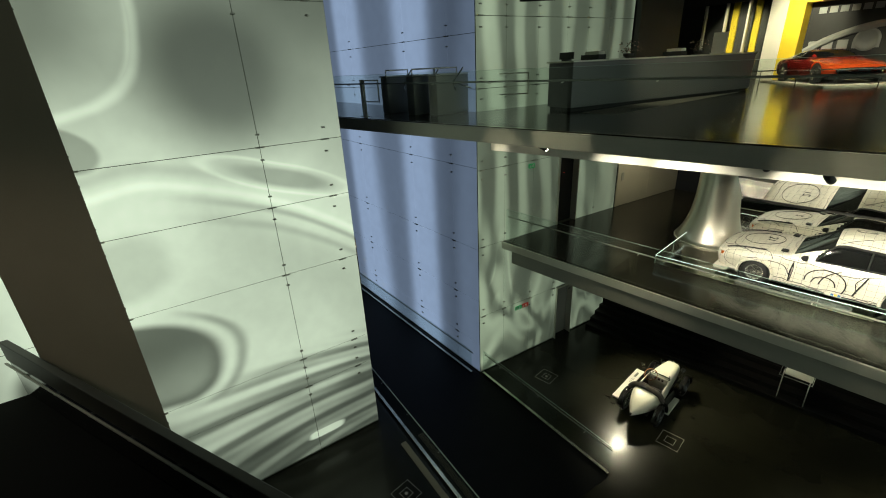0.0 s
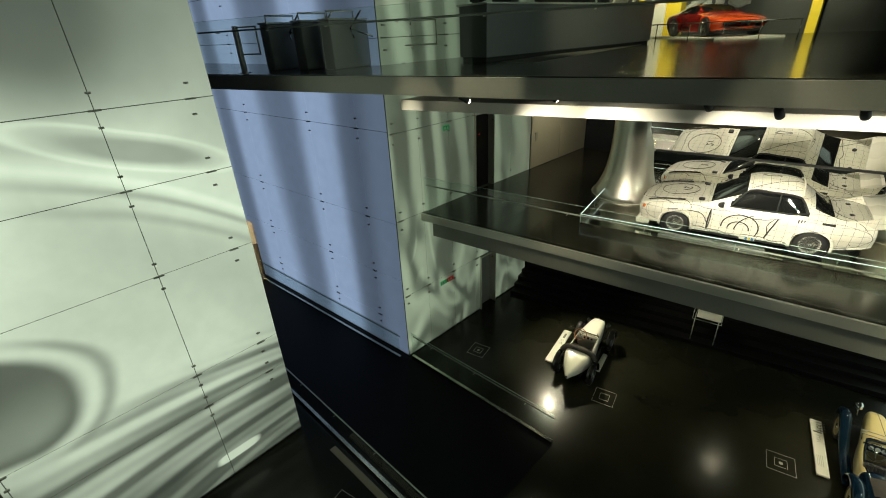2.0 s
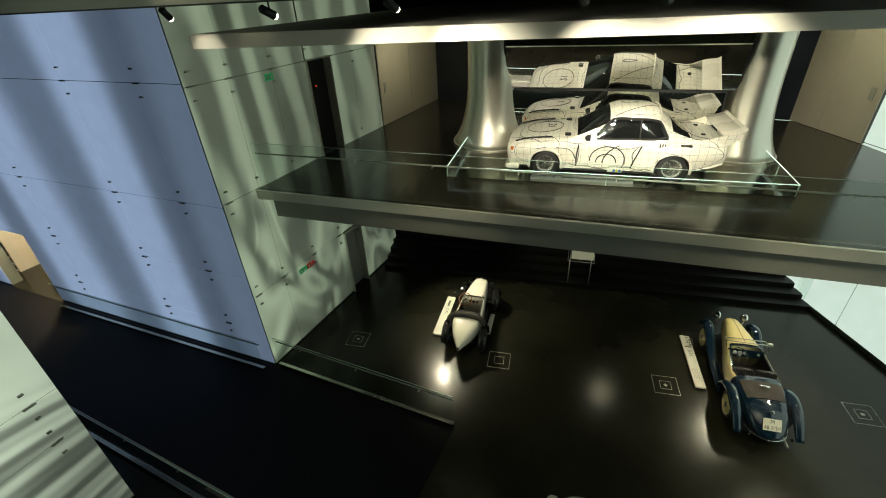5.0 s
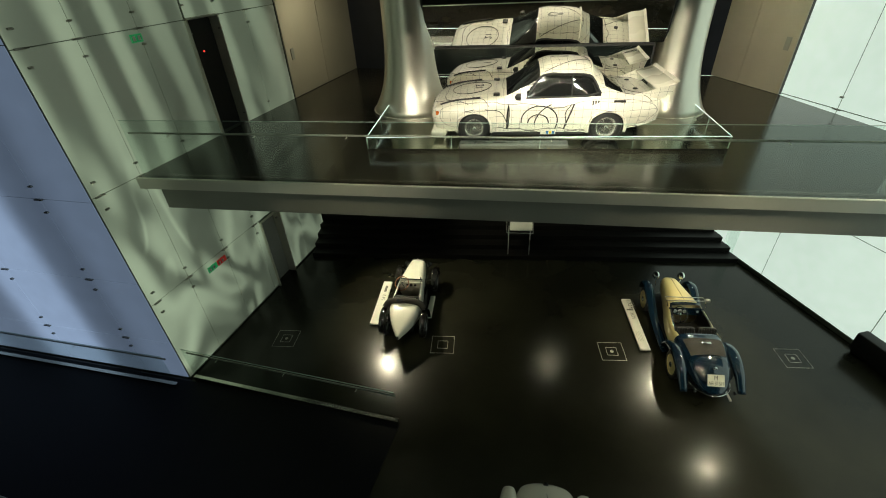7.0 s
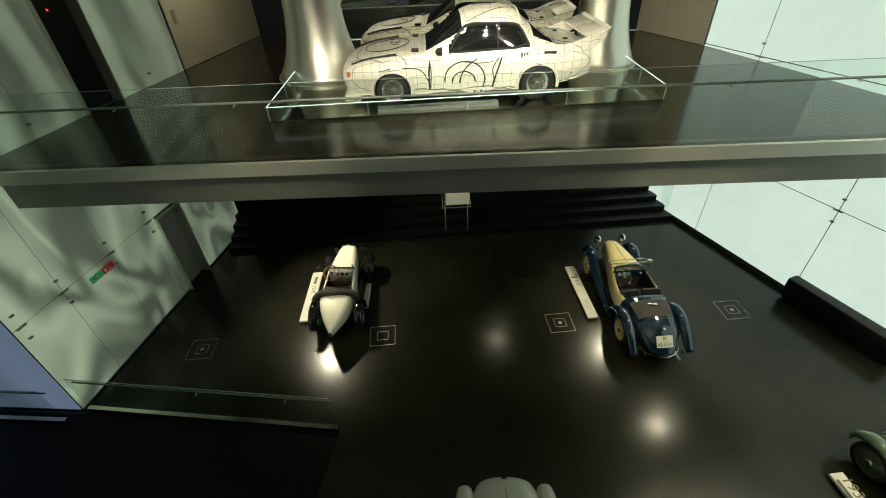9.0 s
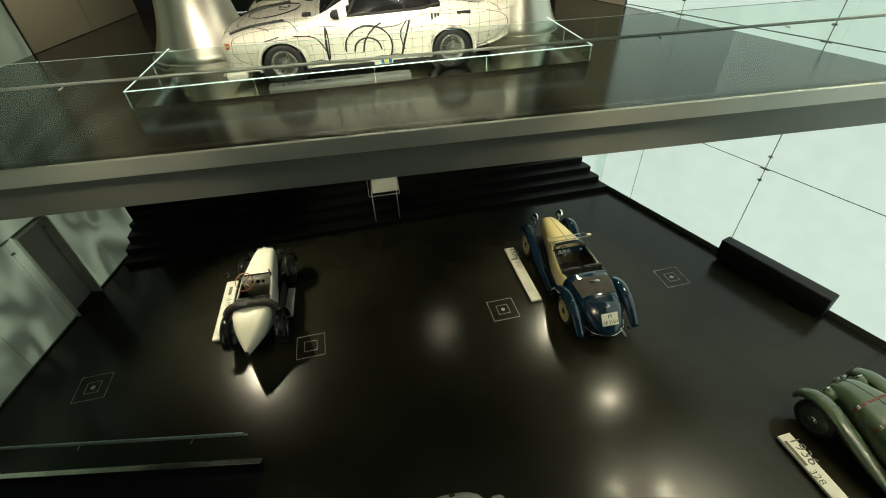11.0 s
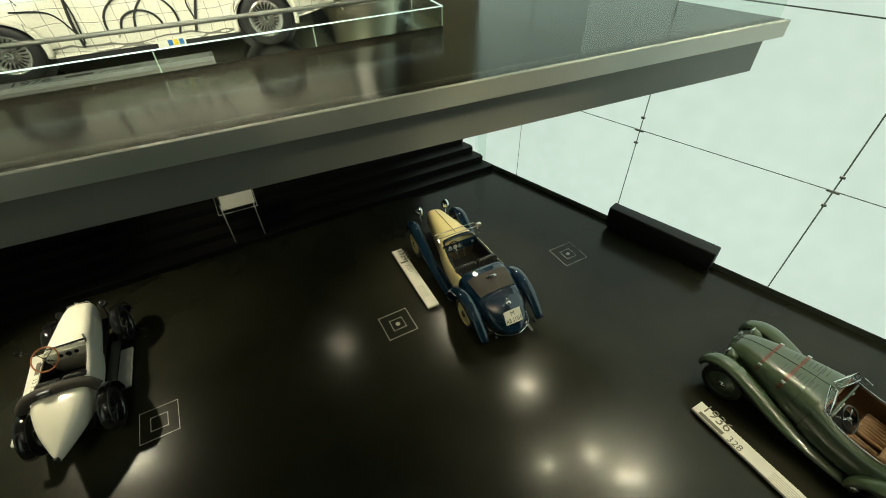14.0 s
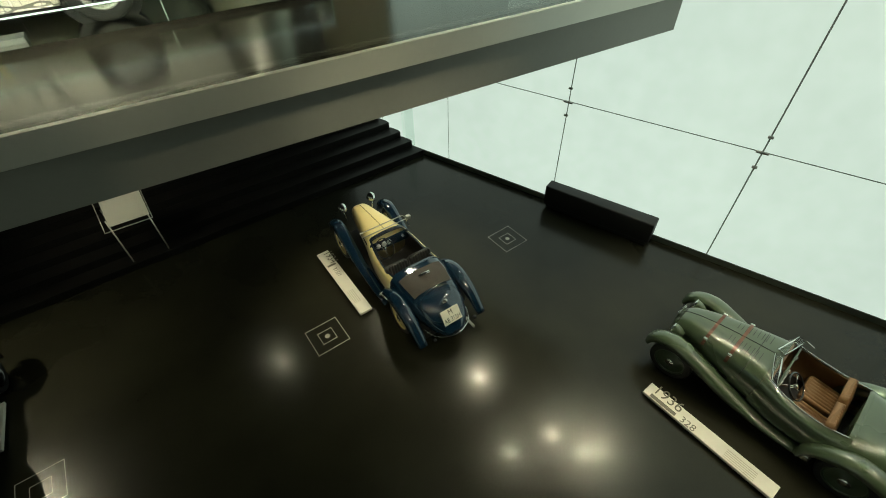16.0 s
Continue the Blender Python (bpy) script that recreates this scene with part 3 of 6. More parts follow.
# niche with two mirrors and flared steel sheets behind the racing car
NICHE = along((-5.9, 14.27), (2.6, 15.45), Z_MID)[0]
n_len = 8.58
mir = thing("mirror", "tall mirror behind the racing car", "mirror", m=NICHE)
part("glass", boxes((1.35, 0, 0.02, n_len - 2.2, 0.03, 1.5)), "mirror", mir)
part("backing", boxes((1.3, 0.031, 0.0, n_len - 2.15, 0.1, 1.54)), "black", mir)
mir2 = thing("mirror", "mirror leaning forward above the racing car", "mirror", m=NICHE @ pose(0, 0, 1.57, 13, 0, 0))
part("glass", boxes((1.3, 0, 0, n_len - 2.0, 0.03, 1.55)), "mirror", mir2)
part("backing", boxes((1.25, 0.031, -0.02, n_len - 1.95, 0.1, 1.57)), "black", mir2)


def flare(name, label, cx, cy, z, h, r0, r1, a0, a1):
    """A polished sheet that sweeps out towards the floor like a trumpet."""
    bm = bmesh.new()
    grid = []
    for i in range(25):
        u = i / 24
        r = r1 + (r0 - r1) * (1 - u) ** 5.0
        grid.append([bm.verts.new((cx + r * math.cos(radians(a0 + (a1 - a0) * j / 28)), cy + r * math.sin(radians(a0 + (a1 - a0) * j / 28)), z + h * u)) for j in range(29)])
    for a, c in zip(grid, grid[1:]):
        for j in range(28):
            bm.faces.new((a[j], a[j + 1], c[j + 1], c[j]))
    g = thing(name, label, "steel sheet")
    ob = part("sheet", bm, "flare_steel", g, shade=True)
    mod = ob.modifiers.new("thick", "SOLIDIFY")
    mod.thickness = 0.02
    for rr, zz, nm in ((r0 + 0.005, z - 0.02, "foot_rim"), (r1 + 0.005, z + h, "top_rim")):
        part(nm, tube(bmesh.new(), [(cx + rr * math.cos(radians(a0 + (a1 - a0) * j / 28)), cy + rr * math.sin(radians(a0 + (a1 - a0) * j / 28)), zz + 0.012) for j in range(29)], 0.018, 8), "steel", g, "", True)
    return g


flare("steel_flare", "polished steel sheet flaring out towards the floor", -5.08, 14.85, Z_MID + 0.05, 3.1, 1.15, 0.72, 150, 372)
flare("steel_flare", "polished steel sheet flaring out towards the floor", 1.0, 15.55, Z_MID + 0.05, 3.1, 0.85, 0.5, 180, 400)

# glass surround with lit edges, and the steel plinth
plat = [(-5.09, 11.7), (1.85, 12.98), (1.5, 15.3), (-5.6, 14.3)]
tagged(part("display_plinth", prism(bmesh.new(), plat, Z_MID, Z_MID + 0.05), "polished"), "low polished steel plinth under the racing car", "plinth")
for k, (a, b) in enumerate(((plat[0], plat[1]), (plat[1], plat[2]), (plat[3], plat[0]))):
    m, length = along(a, b, Z_MID + 0.05)
    g = thing("glass_surround", "knee-high glass surround with edges lit white", "barrier", "glass surround round the racing car", m=m)
    pane = part("pane", boxes((0.01, -0.006, 0, length - 0.01, 0.006, 0.235)), "glass", g)
    pane.visible_shadow = False
    # edge brightness is put in as emission, with no lamp in the surround
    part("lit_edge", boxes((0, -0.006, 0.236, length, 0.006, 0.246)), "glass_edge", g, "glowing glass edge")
    n = 4 if k == 0 else 2
    for i in range(n + 1):
        x = min(max(length * i / n, 0.01), length - 0.01)
        part("upright", boxes((x - 0.005, -0.0075, 0.0, x + 0.005, 0.0075, 0.235)), "edge", g)

# hung white ceiling of the middle level, with a bright front edge
tagged(part("middle_ceiling", prism(bmesh.new(), [(-8.55, 8.7), (6.4, 12.73), (3.0, 19.6), (-9.0, 19.6)], 8.0, 8.23), "white_paint"), "white hung ceiling over the middle level", "ceiling", kind="structure")


# ---- lamps ----
def lamp_fixture(x, y, z, target, watts, angle, label="black ceiling spotlight with a bright face", beam=True, drop=0.2, tint=(1.0, 0.94, 0.62), blend=1.0):
    m = look((x, y, z - drop), target)
    f = thing("ceiling_spotlight", label, "spotlight", "ceiling spotlights", m=m)
    part("housing", lathe(bmesh.new(), [(0.03, 0.14), (0.052, 0.12), (0.055, -0.06), (0.05, -0.065), (0.046, -0.02)], 16, pose(0, 0, 0, 90, 0, 0)), "black", f, "", True)
    part("face", lathe(bmesh.new(), [(0.046, -0.05), (0.044, -0.075), (0.03, -0.095), (0.004, -0.102)], 16, pose(0, 0, 0, 90, 0, 0)), "lamp", f, "bright lamp face")
    stem = bmesh.new()
    inv = m.inverted()
    tube(stem, [inv @ Vector((x, y, z)), inv @ Vector((x, y, z - drop + 0.02))], 0.012, 8)
    part("stem", stem, "black", f)
    if beam:
        spot("spot_beam", m @ Vector((0, 0, -0.125)), target, watts, angle, tint, blend)
    return f


M["down_lamp"] = glowing("downlight_face", (1.0, 0.88, 0.66), 2.5)
M["lamp"] = glowing("lamp_face", (1.0, 0.9, 0.7), 14.0)
CARPOS = (-1.6, 13.7, 5.3)
SOFFIT = Z_UP - 0.31
for x, y, tg, w in ((-8.14, 8.12, (-8.6, 11.0, 5.5), 20), (-5.5, 7.66, (-3.6, 13.2, 5.3), 420), (-4.2, 8.5, (-2.4, 13.4, 5.4), 460), (-1.84, 8.7, (-1.6, 13.4, 5.4), 480),
                    (-0.98, 8.5, (-0.6, 13.6, 5.4), 460), (-0.2, 8.9, (0.2, 13.8, 5.4), 380), (0.6, 8.75, (-1.2, 13.6, 5.6), 380)):
    lamp_fixture(x, y, SOFFIT, tg, w * 1.15, 62, tint=(1.0, 0.94, 0.72), drop=0.13)
for x, y, tg, w in ((6.3, 11.5, (5.4, 9.0, 0.0), 480), (6.9, 10.6, (5.8, 8.2, 0.0), 480), (4.72, 11.6, (4.2, 9.8, 0.0), 320), (7.4, 10.5, (6.4, 7.2, 0.3), 480)):
    lamp_fixture(x, y, SOFFIT, tg, w * 0.8, 72, drop=0.14)

# rows of small narrow spotlights over the open hall, which sparkle in the polished cars
for k in range(7):
    a = k * 2.3
    lamp_fixture(4.0 + 1.3 * k, 1.6 + 1.1 * math.sin(a), Z_TOP, (6.1 + 0.5 * math.cos(a), 8.0 + 0.9 * math.sin(a), 0.6), 430, 20, blend=0.5, label="small black ceiling spotlight high above the cars")
for k in range(7):
    a = k * 1.9
    lamp_fixture(-2.6 + 1.25 * k, 4.6 + 1.3 * math.sin(a), Z_TOP, (2.1 + 0.3 * math.cos(a), 12.6 + 0.8 * math.sin(a), 0.6), 480, 18, blend=0.5, label="small black ceiling spotlight high above the cars")
for x, y in ((-6.2, 3.2), (-4.4, 4.6), (-2.9, 3.4)):
    lamp_fixture(x, y, Z_TOP, (-4.85, 12.0, 0.6), 560, 16, blend=0.5, label="small black ceiling spotlight high above the cars")
# extra spotlight added out of view, to brighten the column
lamp_fixture(-3.2, -3.6, Z_TOP, (-8.2, -0.9, 4.6), 260, 50, label="unseen ceiling spotlight added to brighten the grey column", tint=(1.0, 0.86, 0.66))


def downlight(x, y, z, target, watts, angle, radius=0.05, label="round recessed downlight under the balcony"):
    f = thing("recessed_downlight", label, "downlight", "downlights under the balcony", m=pose(x, y, z))
    part("ring", lathe(bmesh.new(), [(0.1, 0.0), (0.1, -0.012), (0.075, -0.012), (0.07, 0.0)], 20, pose(0, 0, 0, 90, 0, 0)), "steel", f, "", True)
    part("face", lathe(bmesh.new(), [(0.068, -0.003), (0.068, -0.006)], 20, pose(0, 0, 0, 90, 0, 0)), "down_lamp", f, "bright lamp face")
    spot("spot_beam", (x, y, z - 0.06), target, watts, angle, radius=radius)


UNDER = Z_MID - 0.7
for x, y, tg, w, a in ((3.78, 12.25, (2.2, 11.6, 0), 190, 86), (-0.9, 15.0, (0.4, 12.4, 0), 44, 84), (-3.72, 14.4, (-2.5, 15.5, 1.0), 130, 84), (-6.5, 13.47, (-4.8, 12.3, 0.3), 900, 74), (2.6, 14.9, (2.0, 12.9, 0.5), 380, 66)):
    downlight(x, y, UNDER, tg, w, a, 0.1 if w > 150 else 0.06)
# washing the front of the hung ceiling
for x, w in ((-7.3, 2), (-4.6, 10), (-3.1, 2), (-1.75, 9), (0.1, 10), (2.4, 5)):
    y = 8.7 + (x + 8.55) * 0.27 - 0.3
    downlight(x, y, SOFFIT, (x + 0.05, y + 0.35, 7.6), w, 96, label="round recessed downlight before the hung ceiling")
# unseen downlights added over the middle level passages, to brighten the cream panels
for x, y, tx in ((-7.4, 15.6, -9.0), (1.9, 16.6, 3.4)):
    downlight(x, y, 8.0, (tx, y + 1.2, 5.8), 110, 130, label="unseen downlight added in the hung ceiling to brighten the cream panels")

# ---- vehicles: shaping helpers ----
def spline(a, b, c, d, t):
    return 0.5 * (2 * b + (c - a) * t + (2 * a - 5 * b + 4 * c - d) * t * t + (3 * b - a - 3 * c + d) * t ** 3)


class Skin:
    """A smooth skin through half cross-sections (y >= 0), mirrored over the middle."""

    def __init__(self, rows):
        self.c = np.array(rows, float)

    def at(self, u, v):
        S, K = self.c.shape[:2]

        def line(q, t):
            n = len(q)
            i = min(int(t), n - 2)
            return spline(q[max(i - 1, 0)], q[i], q[i + 1], q[min(i + 2, n - 1)], t - i)

        i0 = min(int(u), S - 2)
        near = [line(self.c[min(max(i0 + k, 0), S - 1)], v) for k in (-1, 0, 1, 2)]
        return Vector(spline(*near, u - i0))

    def patch(self, bm, u0, u1, v0, v1, nu, nv, lift=0.0, sides=(1, -1), skip=None):
        for s in sides:
            g = []
            for i in range(nu + 1):
                row = []
                for j in range(nv + 1):
                    u, v = u0 + (u1 - u0) * i / nu, v0 + (v1 - v0) * j / nv
                    p = self.at(u, v)
                    if lift:
                        e = 0.02
                        du = self.at(min(u + e, len(self.c) - 1), v) - self.at(max(u - e, 0), v)
                        dv = self.at(u, min(v + e, self.c.shape[1] - 1)) - self.at(u, max(v - e, 0))
                        n = du.cross(dv)
                        if n.length > 1e-9:
                            n.normalize()
                            if n.dot(Vector((0, p.y, max(p.z - 0.5, 0.02)))) < 0:
                                n = -n
                            p = p + n * lift
                    row.append(bm.verts.new((p.x, p.y * s, p.z)))
                g.append(row)
            for i in range(nu):
                for j in range(nv):
                    if skip and skip(u0 + (u1 - u0) * (i + 0.5) / nu, v0 + (v1 - v0) * (j + 0.5) / nv):
                        continue
                    bm.faces.new((g[i][j], g[i + 1][j], g[i + 1][j + 1], g[i][j + 1]))
        return bm

    def whole(self, nu, nv, skip=None, caps=True):
        bm = bmesh.new()
        S, K = self.c.shape[:2]
        self.patch(bm, 0, S - 1, 0, K - 1, nu, nv, skip=skip)
        bmesh.ops.remove_doubles(bm, verts=bm.verts, dist=1e-4)
        if caps:
            for u in (0, S - 1):
                ring = [self.at(u, (K - 1) * j / nv) for j in range(nv + 1)]
                vs = [bm.verts.new(p) for p in ring] + [bm.verts.new((p.x, -p.y, p.z)) for p in reversed(ring)]
                bm.faces.new(vs)
            bmesh.ops.remove_doubles(bm, verts=bm.verts, dist=1e-4)
        return bm


def oval(x, w, zb, zt, n=2.6, k=9):
    """Half an oval section, from the bottom middle to the top middle."""
    zc, h = (zb + zt) / 2, (zt - zb) / 2
    out = []
    for j in range(k):
        a = -math.pi / 2 + math.pi * j / (k - 1)
        c, s = math.cos(a), math.sin(a)
        out.append((x, w * abs(c) ** (2 / n), zc + h * math.copysign(abs(s) ** (2 / n), s)))
    return out


def arch(bm, path, y, seg=12):
    """A mudguard swept along (x, z, half width, rise) at the side y, with a hollow underside."""
    rings = []
    for k, (x, z, w, h) in enumerate(path):
        a, c = path[max(k - 1, 0)], path[min(k + 1, len(path) - 1)]
        t = Vector((c[0] - a[0], 0, c[1] - a[1])).normalized()
        nrm = Vector((t.z, 0, -t.x))
        if nrm.z < 0 or (abs(nrm.z) < 0.3 and nrm.dot(Vector((x - path[len(path) // 2][0], 0, z))) < 0):
            nrm = -nrm
        ring = []
        for i in range(seg):
            q = 2 * math.pi * i / seg
            s = math.sin(q)
            ring.append(bm.verts.new(Vector((x, y, z)) + Vector((0, w * math.cos(q), 0)) + nrm * (h * s if s > 0 else h * 0.72 * abs(s) - 0.008)))
        rings.append(ring)
    for a, c in zip(rings, rings[1:]):
        for i in range(seg):
            bm.faces.new((a[i], a[(i + 1) % seg], c[(i + 1) % seg], c[i]))
    bm.faces.new(rings[0])
    bm.faces.new(rings[-1][::-1])
    return bm


def smooth_path(pts, n=5):
    out = []
    P = np.array(pts, float)
    for i in range(len(P) - 1):
        for k in range(n):
            out.append(tuple(spline(P[max(i - 1, 0)], P[i], P[i + 1], P[min(i + 2, len(P) - 1)], k / n)))
    return out + [tuple(P[-1])]


def wheel(parent, x, y, r, w, style, rim_mat, tyre_mat="rubber", knob="chrome"):
    """A road wheel on its axle; style: wire, disc or mesh."""
    s = 1 if y > 0 else -1
    m = pose(x, y, r, 0, 0, 0) @ Matrix.Diagonal((1, s, 1, 1))
    ri = r * (0.72 if style != "mesh" else 0.63)
    wh = part("wheel", lathe(bmesh.new(), [(ri * 0.9, -w * 0.5), (ri, -w * 0.48), (ri * 0.93, 0), (ri, w * 0.42), (ri * 1.02, w * 0.47), (ri * 0.95, w * 0.45), (ri * 0.9, 0), (ri * 0.86, -w * 0.4)], 28, m, False), rim_mat, parent, "", True)
    part("tyre", lathe(bmesh.new(), [(ri * 0.99, -w * 0.46), (r * 0.9, -w * 0.52), (r * 0.985, -w * 0.4), (r, -w * 0.2), (r, w * 0.2), (r * 0.985, w * 0.4), (r * 0.9, w * 0.52), (ri * 0.99, w * 0.46)], 32, m, False), tyre_mat, wh, "", True)
    hub = [(0.03, -w * 0.3), (0.05, w * 0.2), (0.045, w * 0.5), (0.02, w * 0.58)]
    if style == "disc":
        part("disc", lathe(bmesh.new(), [(ri * 0.97, w * 0.3), (ri * 0.85, w * 0.38), (ri * 0.5, w * 0.36), (ri * 0.42, w * 0.48), (0.05, w * 0.5)], 28, m), rim_mat, wh, "", True)
        part("hub_cap", lathe(bmesh.new(), [(0.075, w * 0.48), (0.07, w * 0.58), (0.03, w * 0.66)], 16, m), knob, wh, "", True)
        return wh
    bm = bmesh.new()
    n = 28 if style == "wire" else 22
    for i in range(n):
        for d in ((0.35, -0.35) if style == "mesh" else (0.22 * (-1) ** i,)):
            a, b = 2 * math.pi * i / n, 2 * math.pi * i / n + d
            p = Vector((0.045 * math.cos(a), w * (0.34 if style == "mesh" else 0.4), 0.045 * math.sin(a)))
            q = Vector((ri * 0.9 * math.cos(b), w * (0.3 if style == "mesh" else 0.12), ri * 0.9 * math.sin(b)))
            tube(bm, [p, q], 0.008 if style == "mesh" else 0.0035, 5)
    bmesh.ops.transform(bm, matrix=m, verts=bm.verts)
    part("spokes", bm, "rim_bright" if style == "mesh" else rim_mat, wh)
    part("hub", lathe(bmesh.new(), hub, 16, m), knob, wh, "", True)
    if style == "mesh":
        part("rim_lip", lathe(bmesh.new(), [(ri * 0.8, w * 0.3), (ri * 0.93, w * 0.44), (ri * 1.02, w * 0.5), (ri * 0.98, w * 0.44)], 32, m, False), "rim", wh, "", True)
    return wh


def lettering(words, size, mat, parent, m, name="lettering", depth=0.002, squash=1.0):
    cu = bpy.data.curves.new(name, "FONT")
    cu.body, cu.size, cu.extrude, cu.align_x = words, size, depth, "CENTER"
    tmp = bpy.data.objects.new(name, cu)
    me = bpy.data.meshes.new_from_object(tmp)
    bpy.data.objects.remove(tmp)
    me.materials.append(M[mat])
    ob = new(name, me)
    ob.parent = parent
    ob.matrix_basis = m @ Matrix.Diagonal((squash, 1, 1, 1))
    return ob


def steering_wheel(parent, x, y, z, r, tilt, rim_mat, spokes=4):
    m = pose(x, y, z, 0, -tilt, 0)
    bm = tube(bmesh.new(), [m @ Vector((r * math.cos(t), r * math.sin(t), 0)) for t in [2 * math.pi * i / 28 for i in range(28)]], 0.012, 8, True)
    w = part("steering_wheel", bm, rim_mat, parent, "", True)
    bm = bmesh.new()
    for i in range(spokes):
        a = 2 * math.pi * (i + 0.5) / spokes
        tube(bm, [m @ Vector((0, 0, -0.01)), m @ Vector((r * math.cos(a), r * math.sin(a), 0))], 0.007, 6)
    tube(bm, [m @ Vector((0, 0, 0.015)), m @ Vector((0, 0, -0.03))], 0.03, 10)
    tube(bm, [m @ Vector((0, 0, -0.02)), m @ Vector((0, 0, -0.38))], 0.014, 8)
    part("wheel_spokes", bm, "chrome", w, "", True)
    return w


def lamp_pot(parent, x, y, z, r, mat="chrome"):
    prof = [(r * 0.12, -r * 1.25), (r * 0.6, -r * 0.95), (r * 0.9, -r * 0.4), (r, 0.0), (r * 1.04, 0.02), (r * 0.98, 0.035)]
    m = pose(x, y, z, 0, 0, -90)
    lp = part("headlamp", lathe(bmesh.new(), prof, 20, m), mat, parent, "chromed headlamp", True)
    part("lens", lathe(bmesh.new(), [(r * 0.96, 0.036), (r * 0.7, 0.05), (r * 0.2, 0.058)], 20, m), "lamp_lens", lp, "", True)
    part("lamp_stalk", tube(bmesh.new(), [(x - 0.02, y, z - r * 0.9), (x - 0.04, y * 0.9, z - 0.3)], 0.015, 8), mat, parent, "", True)
    return lp


def seat(parent, x, y, z, w, mat, flutes=7, back=0.42, depth=0.46):
    """A fluted seat: cushion and leaning backrest, each one part."""
    for nm, m in (("seat", pose(x, y, z, 0, -6, 0)), ("backrest", pose(x - depth * 0.5 - 0.02, y, z + 0.06, 0, -72, 0))):
        bm = bmesh.new()
        L = depth if nm == "seat" else back
        xa = -L / 2 if nm == "seat" else 0
        outline = [(w / 2, -0.05), (-w / 2, -0.05)] + [(-w / 2 + w * k / (flutes * 6), 0.028 + 0.026 * abs(math.sin(math.pi * k / 6)) ** 0.6) for k in range(flutes * 6 + 1)]
        rings = [[bm.verts.new((xx, a * sc, b * sc)) for a, b in outline] for xx, sc in ((xa, 0.86), (xa + 0.03, 1.0), (xa + L - 0.03, 1.0), (xa + L, 0.86))]
        for ra, rb in zip(rings, rings[1:]):
            for k in range(len(outline)):
                j = (k + 1) % len(outline)
                bm.faces.new((ra[k], ra[j], rb[j], rb[k]))
        bm.faces.new(rings[0])
        bm.faces.new(rings[-1][::-1])
        bmesh.ops.transform(bm, matrix=m, verts=bm.verts)
        part(nm, bm, mat, parent, "", True)


def plinth(label, a, b, width, z=0.1, group="white plinths beside the cars", top="white_paint"):
    """A long low white plinth from plan point a to b, with flat lettering read from the side."""
    m, length = along(a, b)
    g = thing("display_plinth", label, "plinth", group, m=m)
    part("board", boxes((0, -width / 2, 0.05, length, width / 2, z), bevel=0.004), top, g)
    part("foot", boxes((0.03, -width / 2 + 0.03, 0, length - 0.03, width / 2 - 0.03, 0.05)), "black", g)
    return g, length


M.update({
    "cream": material("cream_car_paint", (0.84, 0.81, 0.7), 0.3, coat=0.8, scale=2, spread=0.05),
    "cream_yellow": material("pale_yellow_car_paint", (0.7, 0.58, 0.27), 0.3, coat=0.8, scale=2, spread=0.06),
    "navy": material("dark_blue_car_paint", (0.004, 0.017, 0.036), 0.14, coat=1.0, coat_rough=0.045, scale=2, spread=0.1),
    "green": material("olive_green_car_paint", (0.06, 0.088, 0.048), 0.28, coat=1.0, coat_rough=0.045, scale=2, spread=0.1),
    "white_car": material("white_car_paint", (0.8, 0.77, 0.66), 0.28, coat=1.0, scale=2, spread=0.04),
    "orange": material("orange_car_paint", (0.68, 0.075, 0.015), 0.2, coat=1.0, scale=2, spread=0.12),
    "dark_red": material("dark_red_car_paint", (0.25, 0.015, 0.012), 0.2, coat=1.0, scale=2, spread=0.12),
    "gloss_black": material("black_gloss_paint", (0.008, 0.008, 0.008), 0.15, coat=1.0, spread=0.2),
    "leather_black": material("black_leather", (0.015, 0.014, 0.013), 0.42, scale=20, spread=0.3, grain=0.3, bump=0.2),
    "leather_brown": material("tan_leather", (0.19, 0.1, 0.04), 0.45, scale=14, spread=0.3, grain=0.4, bump=0.2),
    "strap": material("brown_leather_strap", (0.12, 0.04, 0.018), 0.5, scale=20, spread=0.3, grain=0.3),
    "canvas": material("grey_brown_tonneau_cloth", (0.036, 0.031, 0.027), 0.75, scale=30, spread=0.3, grain=0.4, bump=0.3),
    "wood": material("wooden_steering_wheel", (0.32, 0.1, 0.03), 0.35, scale=10, spread=0.3, grain=0.3, coat=0.4),
    "lamp_lens": material("ribbed_lamp_lens", (0.7, 0.7, 0.66), 0.12, 0.4, spread=0.1),
    "plate": material("white_number_plate", (0.72, 0.7, 0.6), 0.5, spread=0.05),
    "ink": material("black_ink", (0.01, 0.01, 0.01), 0.6, spread=0.2),
    "grey_ink": material("grey_print", (0.16, 0.15, 0.12), 0.7, spread=0.1),
    "car_glass": material("dark_car_glass", (0.01, 0.011, 0.011), 0.04, coat=1.0, spread=0.2),
    "amber": material("amber_lens", (0.6, 0.14, 0.02), 0.2, spread=0.1),
    "clear_screen": glass("windscreen_glass", (0.95, 0.97, 0.96)),
})


